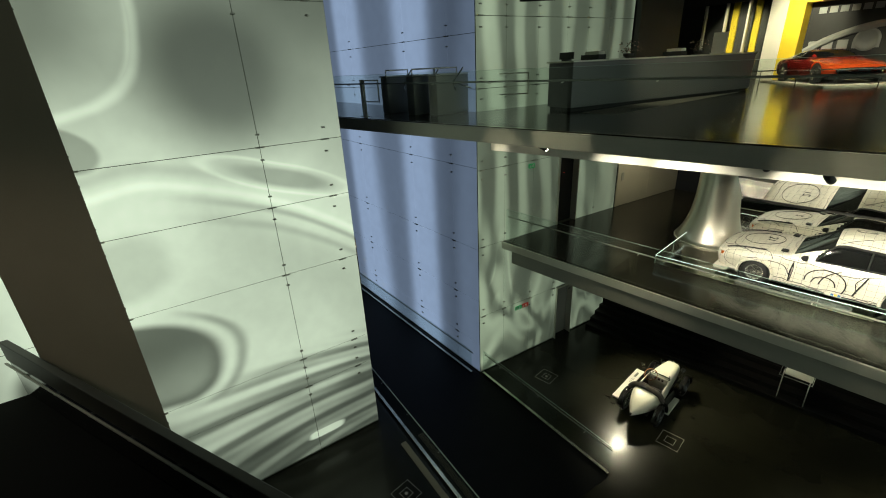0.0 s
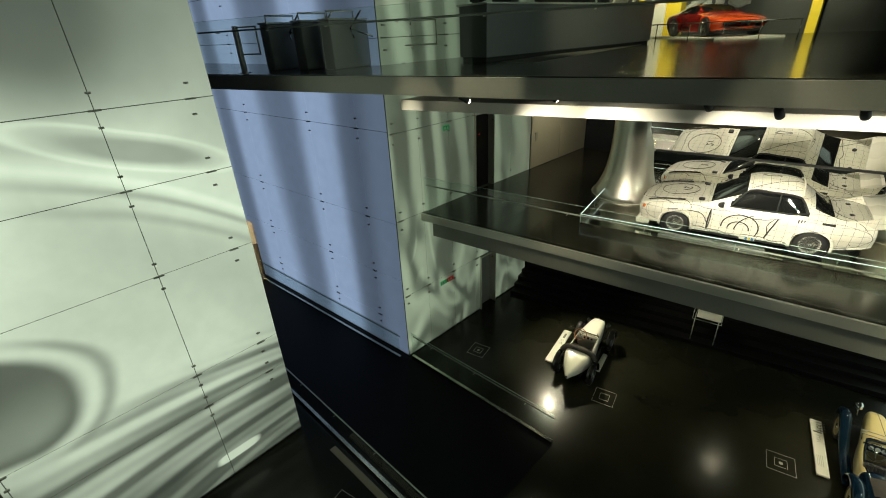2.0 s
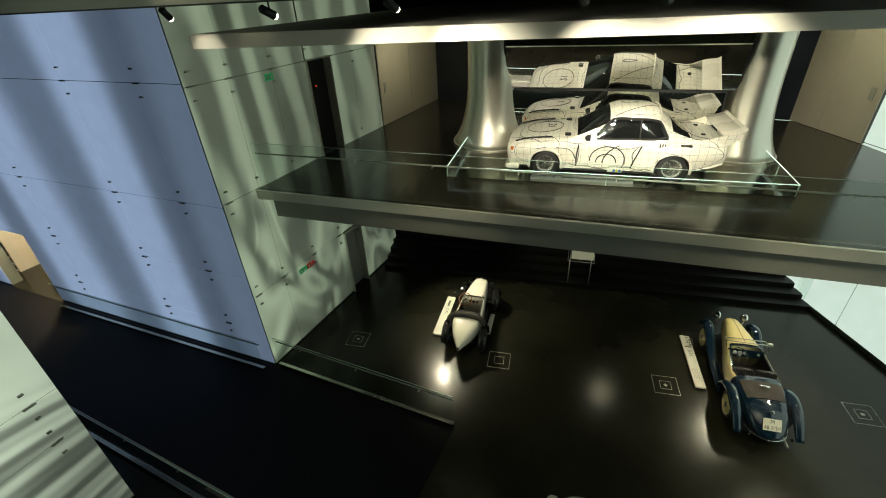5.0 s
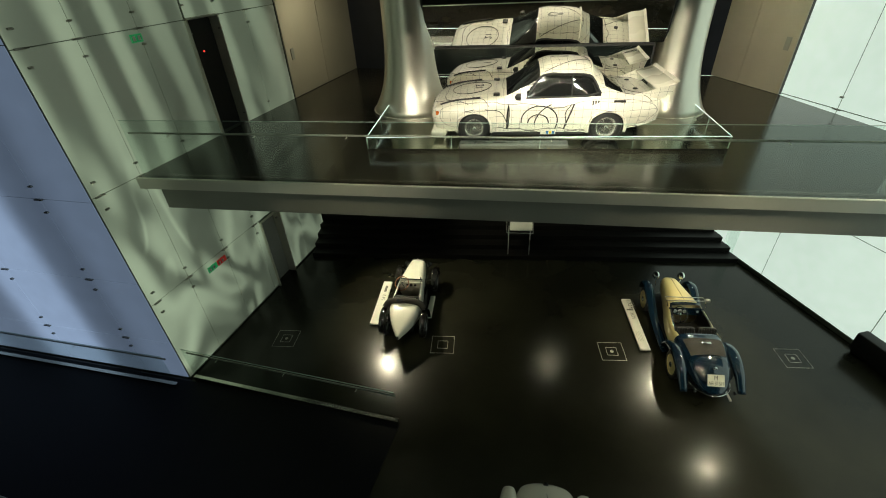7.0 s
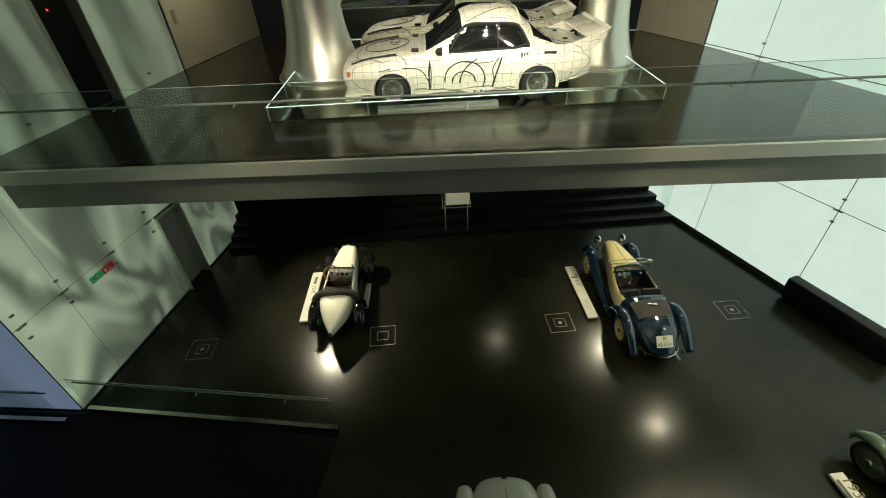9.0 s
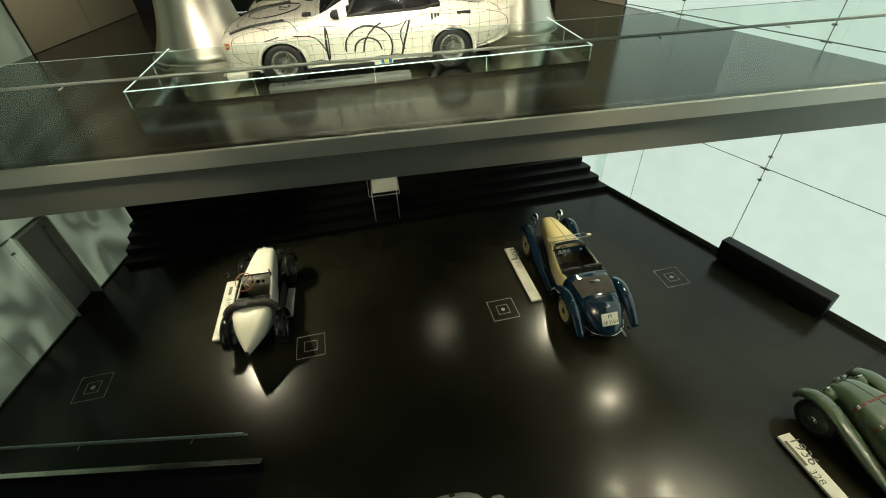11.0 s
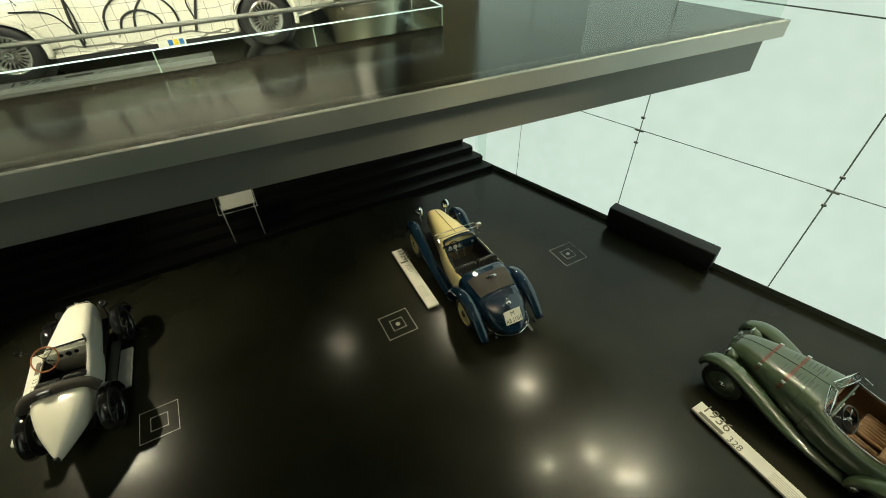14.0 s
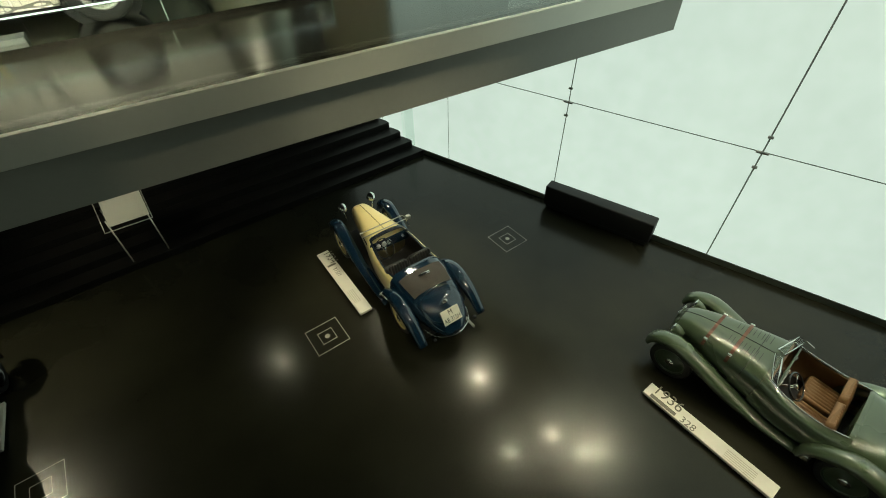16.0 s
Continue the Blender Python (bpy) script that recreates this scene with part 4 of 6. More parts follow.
def grid_paint():
    """White paint ruled by hand with a fine black graph-paper grid."""
    m = material("white_paint_with_ruled_grid", (0.8, 0.77, 0.66), 0.3, coat=0.8, scale=2, spread=0.04)
    nt = m.node_tree
    n, l = nt.nodes, nt.links
    b = n["Principled BSDF"]
    base = b.inputs["Base Color"].links[0].from_socket
    co = n.new("ShaderNodeTexCoord")
    nz = n.new("ShaderNodeTexNoise")
    nz.inputs["Scale"].default_value = 1.3
    l.new(co.outputs["Object"], nz.inputs["Vector"])
    add = n.new("ShaderNodeVectorMath")
    add.operation = "MULTIPLY_ADD"
    add.inputs[1].default_value = (0.12, 0.12, 0.12)
    l.new(nz.outputs["Color"], add.inputs[0])
    l.new(co.outputs["Object"], add.inputs[2])
    sep = n.new("ShaderNodeSeparateXYZ")
    l.new(add.outputs[0], sep.inputs[0])
    best = None
    for k, (axis, pitch, thick) in enumerate(((0, 0.155, 0.035), (1, 0.155, 0.035), (2, 0.14, 0.035), (0, 0.031, 0.05), (2, 0.028, 0.05))):
        w = n.new("ShaderNodeMath")
        w.operation = "PINGPONG"
        w.inputs[1].default_value = pitch / 2
        l.new(sep.outputs[axis], w.inputs[0])
        c = n.new("ShaderNodeMath")
        c.operation = "LESS_THAN"
        c.inputs[1].default_value = pitch * thick / 2
        l.new(w.outputs[0], c.inputs[0])
        s = n.new("ShaderNodeMath")
        s.operation = "MULTIPLY"
        s.inputs[1].default_value = 0.8 if k < 3 else 0.2
        l.new(c.outputs[0], s.inputs[0])
        if best is None:
            best = s.outputs[0]
        else:
            mx = n.new("ShaderNodeMath")
            mx.operation = "MAXIMUM"
            l.new(best, mx.inputs[0])
            l.new(s.outputs[0], mx.inputs[1])
            best = mx.outputs[0]
    mix = n.new("ShaderNodeMix")
    mix.data_type = "RGBA"
    l.new(best, mix.inputs[0])
    l.new(base, mix.inputs[6])
    mix.inputs[7].default_value = (0.03, 0.03, 0.025, 1)
    l.new(mix.outputs[2], b.inputs["Base Color"])
    return m


M["grid_paint"] = grid_paint()


# ---- racing coupe on the middle level ----
def section(x, zs, ws, zm, wm, zb, wb, zr, wr, zc):
    return [(x, 0.0, zs), (x, ws * 0.9, zs), (x, ws, zs + 0.06), (x, wm, zm), (x, wm * 0.99, (zm + zb) / 2 + 0.02), (x, wb, zb), (x, wr + (wb - wr) * 0.35, zb + (zr - zb) * 0.72), (x, wr, zr), (x, wr * 0.55, zc - (zc - zr) * 0.25), (x, 0.0, zc)]


def low_stance(p):
    """The racing body: low waist, short overhangs, wide track."""
    x, y, z = p
    if z > 0.5:
        z = 0.5 + (z - 0.5) * 0.8 if z < 0.95 else 0.86 + (z - 0.95) * 1.13
    if x < -1.62:
        x = -1.62 + (x + 1.62) * 0.86
    elif x > 1.6:
        x = 1.6 + (x - 1.6) * 0.93
    return Vector((x, y * 1.055, z))


def settle(car):
    for ob in list(car.children_recursive):
        m = ob.matrix_basis if ob.parent == car else ob.parent.matrix_basis @ ob.matrix_basis
        inv = m.inverted()
        for v in ob.data.vertices:
            v.co = inv @ low_stance(m @ v.co)


def racing_coupe(m):
    car = thing("racing_car", "white racing coupe ruled with a black grid, large rear wing", "car", m=m)
    rows = [section(*r) for r in (
        (2.24, 0.34, 0.6, 0.5, 0.68, 0.64, 0.66, 0.69, 0.42, 0.71),
        (2.1, 0.2, 0.72, 0.46, 0.8, 0.73, 0.76, 0.79, 0.48, 0.81),
        (1.78, 0.2, 0.8, 0.5, 0.9, 0.83, 0.8, 0.89, 0.5, 0.91),
        (1.38, 0.2, 0.84, 0.52, 0.93, 0.89, 0.8, 0.95, 0.52, 0.965),
        (0.98, 0.18, 0.82, 0.5, 0.87, 0.92, 0.79, 0.975, 0.56, 0.99),
        (0.7, 0.18, 0.82, 0.5, 0.85, 0.935, 0.78, 0.985, 0.68, 1.02),
        (-0.02, 0.18, 0.82, 0.5, 0.85, 0.93, 0.78, 1.3, 0.6, 1.44),
        (-0.45, 0.18, 0.82, 0.5, 0.85, 0.94, 0.78, 1.32, 0.615, 1.5),
        (-0.9, 0.18, 0.83, 0.5, 0.87, 0.95, 0.79, 1.295, 0.61, 1.46),
        (-1.18, 0.2, 0.86, 0.52, 0.94, 0.96, 0.8, 1.16, 0.62, 1.28),
        (-1.62, 0.24, 0.85, 0.54, 0.93, 0.965, 0.79, 1.0, 0.66, 1.015),
        (-2.1, 0.3, 0.8, 0.55, 0.87, 0.93, 0.77, 0.965, 0.6, 0.975),
        (-2.4, 0.38, 0.74, 0.58, 0.8, 0.86, 0.73, 0.9, 0.55, 0.91))]
    sk = Skin(rows)
    well = {1.31: 0.36, -1.31: 0.37}

    panes = {"windscreen": (5.0667, 5.9333, 6.3333, 9.0), "rear_window": (9.1333, 9.9333, 6.3333, 9.0), "door_window": (5.6, 7.3334, 5.0833, 6.9167), "rear_side_window": (7.3334, 8.9333, 5.0833, 6.9167)}

    def in_pane(nm, u, v):
        u0, u1, v0, v1 = panes[nm]
        if not (u0 < u < u1 and v0 < v < v1):
            return False
        if nm == "door_window":
            return v < 5.3 + (u - 5.55) * 4.2
        if nm == "rear_side_window":
            return v < 6.9 - max(u - 8.2, 0) * 2.2
        return True

    def cut(u, v):
        p = sk.at(u, v)
        if abs(p.y) > 0.5 and any((p.x - a) ** 2 + (p.z - 0.3) ** 2 < r * r for a, r in well.items()):
            return True
        return any(in_pane(nm, u, v) for nm in panes)

    body = part("body", sk.whole(180, 216, skip=cut), "grid_paint", car, "", True)
    for nm, (u0, u1, v0, v1) in panes.items():
        for s in ((1, -1),) if nm in ("windscreen", "rear_window") else ((1,), (-1,)):
            bm = sk.patch(bmesh.new(), u0, u1, v0, v1, round((u1 - u0) * 15), round((v1 - v0) * 12), 0.0, sides=s, skip=lambda u, v: not in_pane(nm, u, v))
            part(nm, bm, "car_glass", car, "dark glass", True)
    for s in (1, -1):
        # black rubber round the side glass
        stops = [(5.6, 5.1), (6.0, 6.9), (7.3, 6.92), (8.2, 6.9), (8.92, 5.3), (8.0, 5.09), (6.6, 5.09)]
        edge = [sk.at(a[0] + (c[0] - a[0]) * k / 6, a[1] + (c[1] - a[1]) * k / 6) for a, c in zip(stops, stops[1:] + stops[:1]) for k in range(6)]
        part("window_trim", tube(bmesh.new(), [(p.x, (p.y + 0.002) * s, p.z) for p in edge], 0.02, 6, True), "ink", car, "", True)
        post = [sk.at(7.33, 5.1 + 1.8 * k / 6) for k in range(7)]
        part("window_post", tube(bmesh.new(), [(p.x, (p.y + 0.002) * s, p.z) for p in post], 0.014, 6), "ink", car, "", True)
        part("wheel_well", lathe(bmesh.new(), [(0.05, -0.01), (0.385, 0.0), (0.385, 0.26)], 24, pose(1.31, 0.55 * s, 0.3) @ Matrix.Diagonal((1, s, 1, 1))), "black", car)
        part("wheel_well", lathe(bmesh.new(), [(0.05, -0.01), (0.395, 0.0), (0.395, 0.26)], 24, pose(-1.31, 0.55 * s, 0.3) @ Matrix.Diagonal((1, s, 1, 1))), "black", car)
        for a, r in well.items():
            ring = [Vector((a + r * math.cos(t), (0.925 if a > 0 else 0.94) * s, 0.3 + r * math.sin(t))) for t in [radians(-12 + 204 * i / 26) for i in range(27)]]
            part("wheel_arch", tube(bmesh.new(), ring, 0.035, 8), "grid_paint", car, "", True)
        # skirts, vents, mirrors
        part("sill", boxes((-0.95, 0.79 * s - 0.02, 0.13, 0.95, 0.79 * s + 0.02, 0.26), bevel=0.01), "black", car)
        for k in range(3):
            part("vent_slot", boxes((-1.02 - k * 0.05, 0.868 * s - 0.012, 0.8, -1.0 - k * 0.05, 0.868 * s + 0.012, 0.9)), "ink", car)
        part("air_intake", boxes((-1.62, 0.845 * s - 0.04, 0.83, -1.4, 0.845 * s + 0.04, 0.9), bevel=0.01), "ink", car)
        mr = part("door_mirror", lathe(bmesh.new(), [(0.02, -0.09), (0.055, -0.05), (0.062, 0.02), (0.05, 0.03)], 14, pose(0.42, 0.9 * s, 1.0, 0, 0, 90)), "ink", car, "", True)
        part("mirror_stalk", tube(bmesh.new(), [(0.42, 0.79 * s, 0.95), (0.42, 0.9 * s, 0.98)], 0.012, 8), "ink", mr)
        part("indicator", boxes((1.96, 0.765 * s - 0.03, 0.56, 2.14, 0.765 * s + 0.04, 0.66), bevel=0.01), "amber", car, "amber indicator")
        part("hood_strake", tube(bmesh.new(), smooth_path([(2.04, 0.7 * s, 0.8), (1.7, 0.71 * s, 0.9), (1.2, 0.73 * s, 0.955)]), 0.021, 6), "ink", car)
        part("headlamp", lathe(bmesh.new(), [(0.085, 0.0), (0.08, 0.03), (0.03, 0.045)], 18, pose(2.19, 0.52 * s, 0.61, 0, 0, -90)), "chrome", car, "", True)
    # air dam, kidneys, grille
    part("air_dam", boxes((1.92, -0.84, 0.1, 2.27, 0.84, 0.24), bevel=0.05), "white_car", car, "", True)
    part("grille", boxes((2.2, -0.42, 0.54, 2.262, 0.42, 0.66), bevel=0.01), "ink", car)
    for s in (1, -1):
        part("grille_frame", boxes((2.24, 0.06 * s - 0.045, 0.5, 2.285, 0.06 * s + 0.045, 0.7), bevel=0.02), "chrome", car, "", True)
    # roof hoop spoiler, rear wing on two fins
    part("roof_spoiler", tube(bmesh.new(), smooth_path([(-0.98, 0.6, 1.3), (-0.99, 0.4, 1.405), (-1.0, 0.0, 1.44), (-0.99, -0.4, 1.405), (-0.98, -0.6, 1.3)]), 0.02, 8), "white_car", car, "", True)
    for s in (1, -1):
        bm = bmesh.new()
        pts = [(-1.7, 0.95), (-2.0, 1.0), (-2.36, 1.1), (-2.66, 1.13), (-2.62, 1.0), (-2.45, 0.88), (-2.25, 0.84)]
        v0 = [bm.verts.new((x, (0.74 + (0.04 if z > 1.05 else 0)) * s, z)) for x, z in pts]
        v1 = [bm.verts.new((x, (0.71 + (0.04 if z > 1.05 else 0)) * s, z)) for x, z in pts]
        bm.faces.new(v0)
        bm.faces.new(v1[::-1])
        for k in range(len(pts)):
            j = (k + 1) % len(pts)
            bm.faces.new((v0[k], v0[j], v1[j], v1[k]))
        part("wing_fin", bm, "grid_paint", car)
        part("boot_plug", lathe(bmesh.new(), [(0.055, -0.01), (0.055, 0.008), (0.03, 0.012)], 16, pose(-1.95, 0.35 * s, 0.985, 90, 0, 0)), "ink", car, "", True)
    wing = part("rear_wing", boxes((-0.22, -0.75, -0.02, 0.2, 0.75, 0.02), m=pose(-2.46, 0, 1.1, 0, 12, 0), bevel=0.015), "white_car", car, "", True)
    part("wing_flap", boxes((-0.06, -0.75, -0.008, 0.06, 0.75, 0.008), m=pose(-2.68, 0, 1.16, 0, 35, 0), bevel=0.006), "white_car", wing)
    # painted black curves on the flank, roof and bonnet
    for s in (1, -1):
        for rr, cx, cz, a0, a1 in ((0.36, 0.0, 0.42, -5, 205), (0.21, 0.02, 0.36, 5, 175), (0.6, -0.5, 0.28, 8, 62)):
            pts = []
            for i in range(19):
                t = radians(a0 + (a1 - a0) * i / 18)
                z = cz + rr * math.sin(t)
                pts.append((cx + rr * math.cos(t), (0.862 - 0.42 * max(z - 0.62, 0) ** 2 - 0.03 * max(0.5 - z, 0)) * s, z))
            part("painted_curve", tube(bmesh.new(), pts, 0.013, 5), "ink", car)
        for pts in ([(0.62, 0.852, 0.3), (0.6, 0.862, 0.6), (0.62, 0.835, 0.82)], [(-0.55, 0.86, 0.35), (-0.5, 0.866, 0.6), (-0.62, 0.845, 0.82)],
                    [(1.1, 0.895, 0.72), (0.8, 0.865, 0.66), (0.66, 0.85, 0.42)], [(-1.72, 0.9, 0.7), (-1.9, 0.87, 0.5), (-2.0, 0.85, 0.42)], [(1.85, 0.86, 0.7), (1.55, 0.92, 0.68), (1.3, 0.93, 0.74)]):
            part("painted_curve", tube(bmesh.new(), smooth_path([(x, y * s, z) for x, y, z in pts]), 0.009, 5), "ink", car)
        for pts in ([(0.64, 0.86, 0.27), (0.645, 0.872, 0.52), (0.62, 0.85, 0.8)], [(-0.5, 0.86, 0.27), (-0.6, 0.87, 0.6), (-0.66, 0.85, 0.82)]):
            part("door_edge_line", tube(bmesh.new(), smooth_path([(x, y * s, z) for x, y, z in pts]), 0.016, 5), "ink", car)
        part("bonnet_vent", boxes((0.8, 0.6 * s - 0.07, 0.965, 0.93, 0.6 * s + 0.07, 1.0), bevel=0.012), "ink", car, "black bonnet vent")
    for uv in ([(0.5, 7.6), (1.2, 6.6), (2.2, 5.6), (2.9, 4.6)], [(3.0, 6.2), (3.6, 5.2), (3.9, 4.2)], [(6.1, 7.2), (7.2, 8.0), (8.6, 8.9)], [(9.9, 8.0), (10.6, 7.2), (11.4, 6.0)], [(10.0, 6.2), (10.8, 5.4), (11.3, 4.4)]):
        for s in (1, -1):
            pts = [sk.at(u, v) for u, v in smooth_path(uv, 7)]
            part("painted_curve", tube(bmesh.new(), [(p.x, p.y * s, p.z) for p in pts], 0.007, 5), "ink", car)
    ring = [(1.4 + 0.42 * math.cos(t), 0.42 * math.sin(t), 0.962 - 0.1 * 0.42 * math.cos(t)) for t in [2 * math.pi * i / 40 for i in range(40)]]
    part("number_ring", tube(bmesh.new(), ring, 0.007, 5, True), "ink", car)
    lettering("21", 0.26, "ink", car, pose(1.32, 0.0, 0.984, 0, 6, 90), "race_number")
    part("sponsor_plate", boxes((-0.35, 0.815, 0.14, -0.05, 0.824, 0.22)), "plate", car)
    for k, cc in enumerate(("blue_sign", "yellow", "blue_sign")):
        part("sponsor_bar", boxes((-0.33 + k * 0.06, 0.8245, 0.15, -0.28 + k * 0.06, 0.828, 0.21)), cc, car)
    settle(car)
    for x in (1.31, -1.31):
        for s in (1, -1):
            wheel(car, x, (0.83 if x > 0 else 0.845) * s, 0.3 if x > 0 else 0.31, 0.27, "mesh", "rim")
    return car


M["blue_sign"] = material("blue_print", (0.03, 0.16, 0.42), 0.5, spread=0.1)
racing_coupe(pose(-1.876, 13.63, Z_MID + 0.05, 0, 0, 190.6))


# ---- small cream roadster ----
def small_roadster(m):
    car = thing("vintage_roadster", "small cream open roadster with pointed tail and black mudguards", "car", m=m)
    hood = Skin([oval(*r) for r in ((1.22, 0.24, 0.5, 0.93, 3.2), (1.0, 0.28, 0.46, 0.97, 3.4), (0.55, 0.335, 0.42, 1.01, 3.6), (0.12, 0.38, 0.4, 1.04, 3.6))])
    part("bonnet", hood.whole(24, 24), "cream", car, "cream bonnet", True)
    for s in (1, -1):
        for k in range(8):
            x = 0.3 + k * 0.075
            part("louvre", boxes((x, (0.35 - 0.1 * (x - 0.3)) * s - 0.01, 0.62, x + 0.02, (0.35 - 0.1 * (x - 0.3)) * s + 0.008, 0.84)), "cream", car)
    tub = Skin([oval(*r) for r in ((0.14, 0.385, 0.38, 1.035, 4.0), (-0.1, 0.41, 0.36, 0.97, 4.4), (-0.45, 0.43, 0.36, 0.93, 4.4), (-0.72, 0.42, 0.38, 0.93, 4.2))])
    part("cockpit_body", tub.whole(24, 40, skip=lambda u, v: 0.2 < u < 2.75 and v > 6.25, caps=False), "cream", car, "", True)
    part("cockpit_lining", Skin([oval(*r) for r in ((0.13, 0.37, 0.42, 1.02, 4.0), (-0.1, 0.395, 0.4, 0.955, 4.4), (-0.45, 0.415, 0.4, 0.915, 4.4), (-0.71, 0.405, 0.42, 0.915, 4.2))]).whole(18, 32, skip=lambda u, v: 0.2 < u < 2.75 and v > 6.2), "leather_black", car, "black lining", True)
    part("dashboard", boxes((0.05, -0.35, 0.78, 0.09, 0.35, 0.97), bevel=0.01), "cream", car)
    for y, r in ((-0.02, 0.045), (0.1, 0.035), (-0.14, 0.035)):
        part("dial", lathe(bmesh.new(), [(r, 0.0), (r, 0.02), (r * 0.6, 0.024)], 14, pose(0.05, y, 0.89, 0, 0, 90)), "gloss_black", car, "", True)
    tail = Skin([oval(*r) for r in ((-0.72, 0.425, 0.38, 0.93, 4.0), (-0.95, 0.41, 0.4, 0.93, 3.8), (-1.3, 0.29, 0.45, 0.86, 3.4), (-1.6, 0.13, 0.5, 0.76, 3.0), (-1.76, 0.03, 0.54, 0.68, 2.6))])
    part("tail", tail.whole(26, 24), "cream", car, "pointed cream tail", True)
    part("tail_handle", boxes((-1.8, -0.03, 0.58, -1.74, 0.03, 0.66), bevel=0.01), "black", car)
    # folded hood lying across the body, and cockpit rim
    part("folded_hood", tube(bmesh.new(), smooth_path([(-0.82, 0.56, 0.8), (-0.76, 0.4, 0.95), (-0.74, 0.0, 0.99), (-0.76, -0.4, 0.95), (-0.82, -0.56, 0.8)], 6), 0.085, 10), "canvas", car, "dark folded cloth hood", True)
    part("cockpit_rim", tube(bmesh.new(), smooth_path([(-0.62, 0.3, 0.97), (-0.66, 0.0, 0.985), (-0.62, -0.3, 0.97)], 6), 0.016, 8), "chrome", car, "", True)
    part("rear_badge", boxes((-0.86, 0.02, 0.985, -0.8, 0.2, 1.07), bevel=0.01), "blue_dark", car)
    steering_wheel(car, -0.14, 0.2, 1.08, 0.2, 34, "wood")
    seat(car, -0.42, -0.2, 0.56, 0.34, "leather_black", 5, 0.34, 0.36)
    seat(car, -0.42, 0.2, 0.56, 0.34, "leather_black", 5, 0.34, 0.36)
    part("radiator", boxes((1.2, -0.2, 0.46, 1.27, 0.2, 0.94), bevel=0.04), "polished", car, "", True)
    part("radiator_cap", lathe(bmesh.new(), [(0.03, 0), (0.035, 0.03), (0.015, 0.05)], 12, pose(1.23, 0, 0.94, 90, 0, 0)), "chrome", car, "", True)
    part("chassis", boxes((-1.2, -0.28, 0.3, 1.25, 0.28, 0.4), bevel=0.01), "black", car)
    ws = part("windscreen", boxes((0.1, -0.36, 1.03, 0.115, 0.36, 1.06)), "chrome", car)
    for s in (1, -1):
        for x, rr in ((1.0, 0.37), (-0.95, 0.38)):
            guard = [(x + rr * math.cos(t) * 1.08, 0.34 + rr * math.sin(t) * 1.08, 0.095, 0.03) for t in [radians(-10 + 195 * i / 18) for i in range(19)]]
            part("mudguard", arch(bmesh.new(), guard, 0.58 * s), "gloss_black", car, "black mudguard", True)
            wheel(car, x, 0.56 * s, 0.34, 0.11, "wire", "gloss_black", knob="gloss_black")
        part("running_board", boxes((-0.55, 0.46 * s - 0.08, 0.3, 0.6, 0.46 * s + 0.1, 0.325), bevel=0.006), "gloss_black", car)
        lamp_pot(car, 1.22, 0.36 * s, 0.78, 0.085, "gloss_black")
        part("axle", tube(bmesh.new(), [(1.0, 0.02 * s, 0.34), (1.0, 0.55 * s, 0.34)], 0.022, 8), "black", car)
    part("rear_axle", tube(bmesh.new(), [(-0.95, -0.55, 0.34), (-0.95, 0.55, 0.34)], 0.03, 8), "black", car)
    # side mirror on the scuttle, horn bulb and brake lever
    part("mirror_arm", tube(bmesh.new(), [(0.12, 0.36, 1.0), (0.18, 0.62, 1.08)], 0.01, 6), "gloss_black", car)
    part("side_mirror", lathe(bmesh.new(), [(0.06, 0), (0.065, 0.02), (0.02, 0.04)], 14, pose(0.18, 0.64, 1.1, 0, 0, 90)), "gloss_black", car, "", True)
    part("bonnet_catch", tube(bmesh.new(), [(0.28, -0.26, 1.0), (0.05, -0.36, 1.03)], 0.016, 6), "black", car)
    return car


small_roadster(pose(-4.73, 12.28, 0, 0, 0, 98.9) @ Matrix.Diagonal((0.95, 0.9, 0.96, 1)))


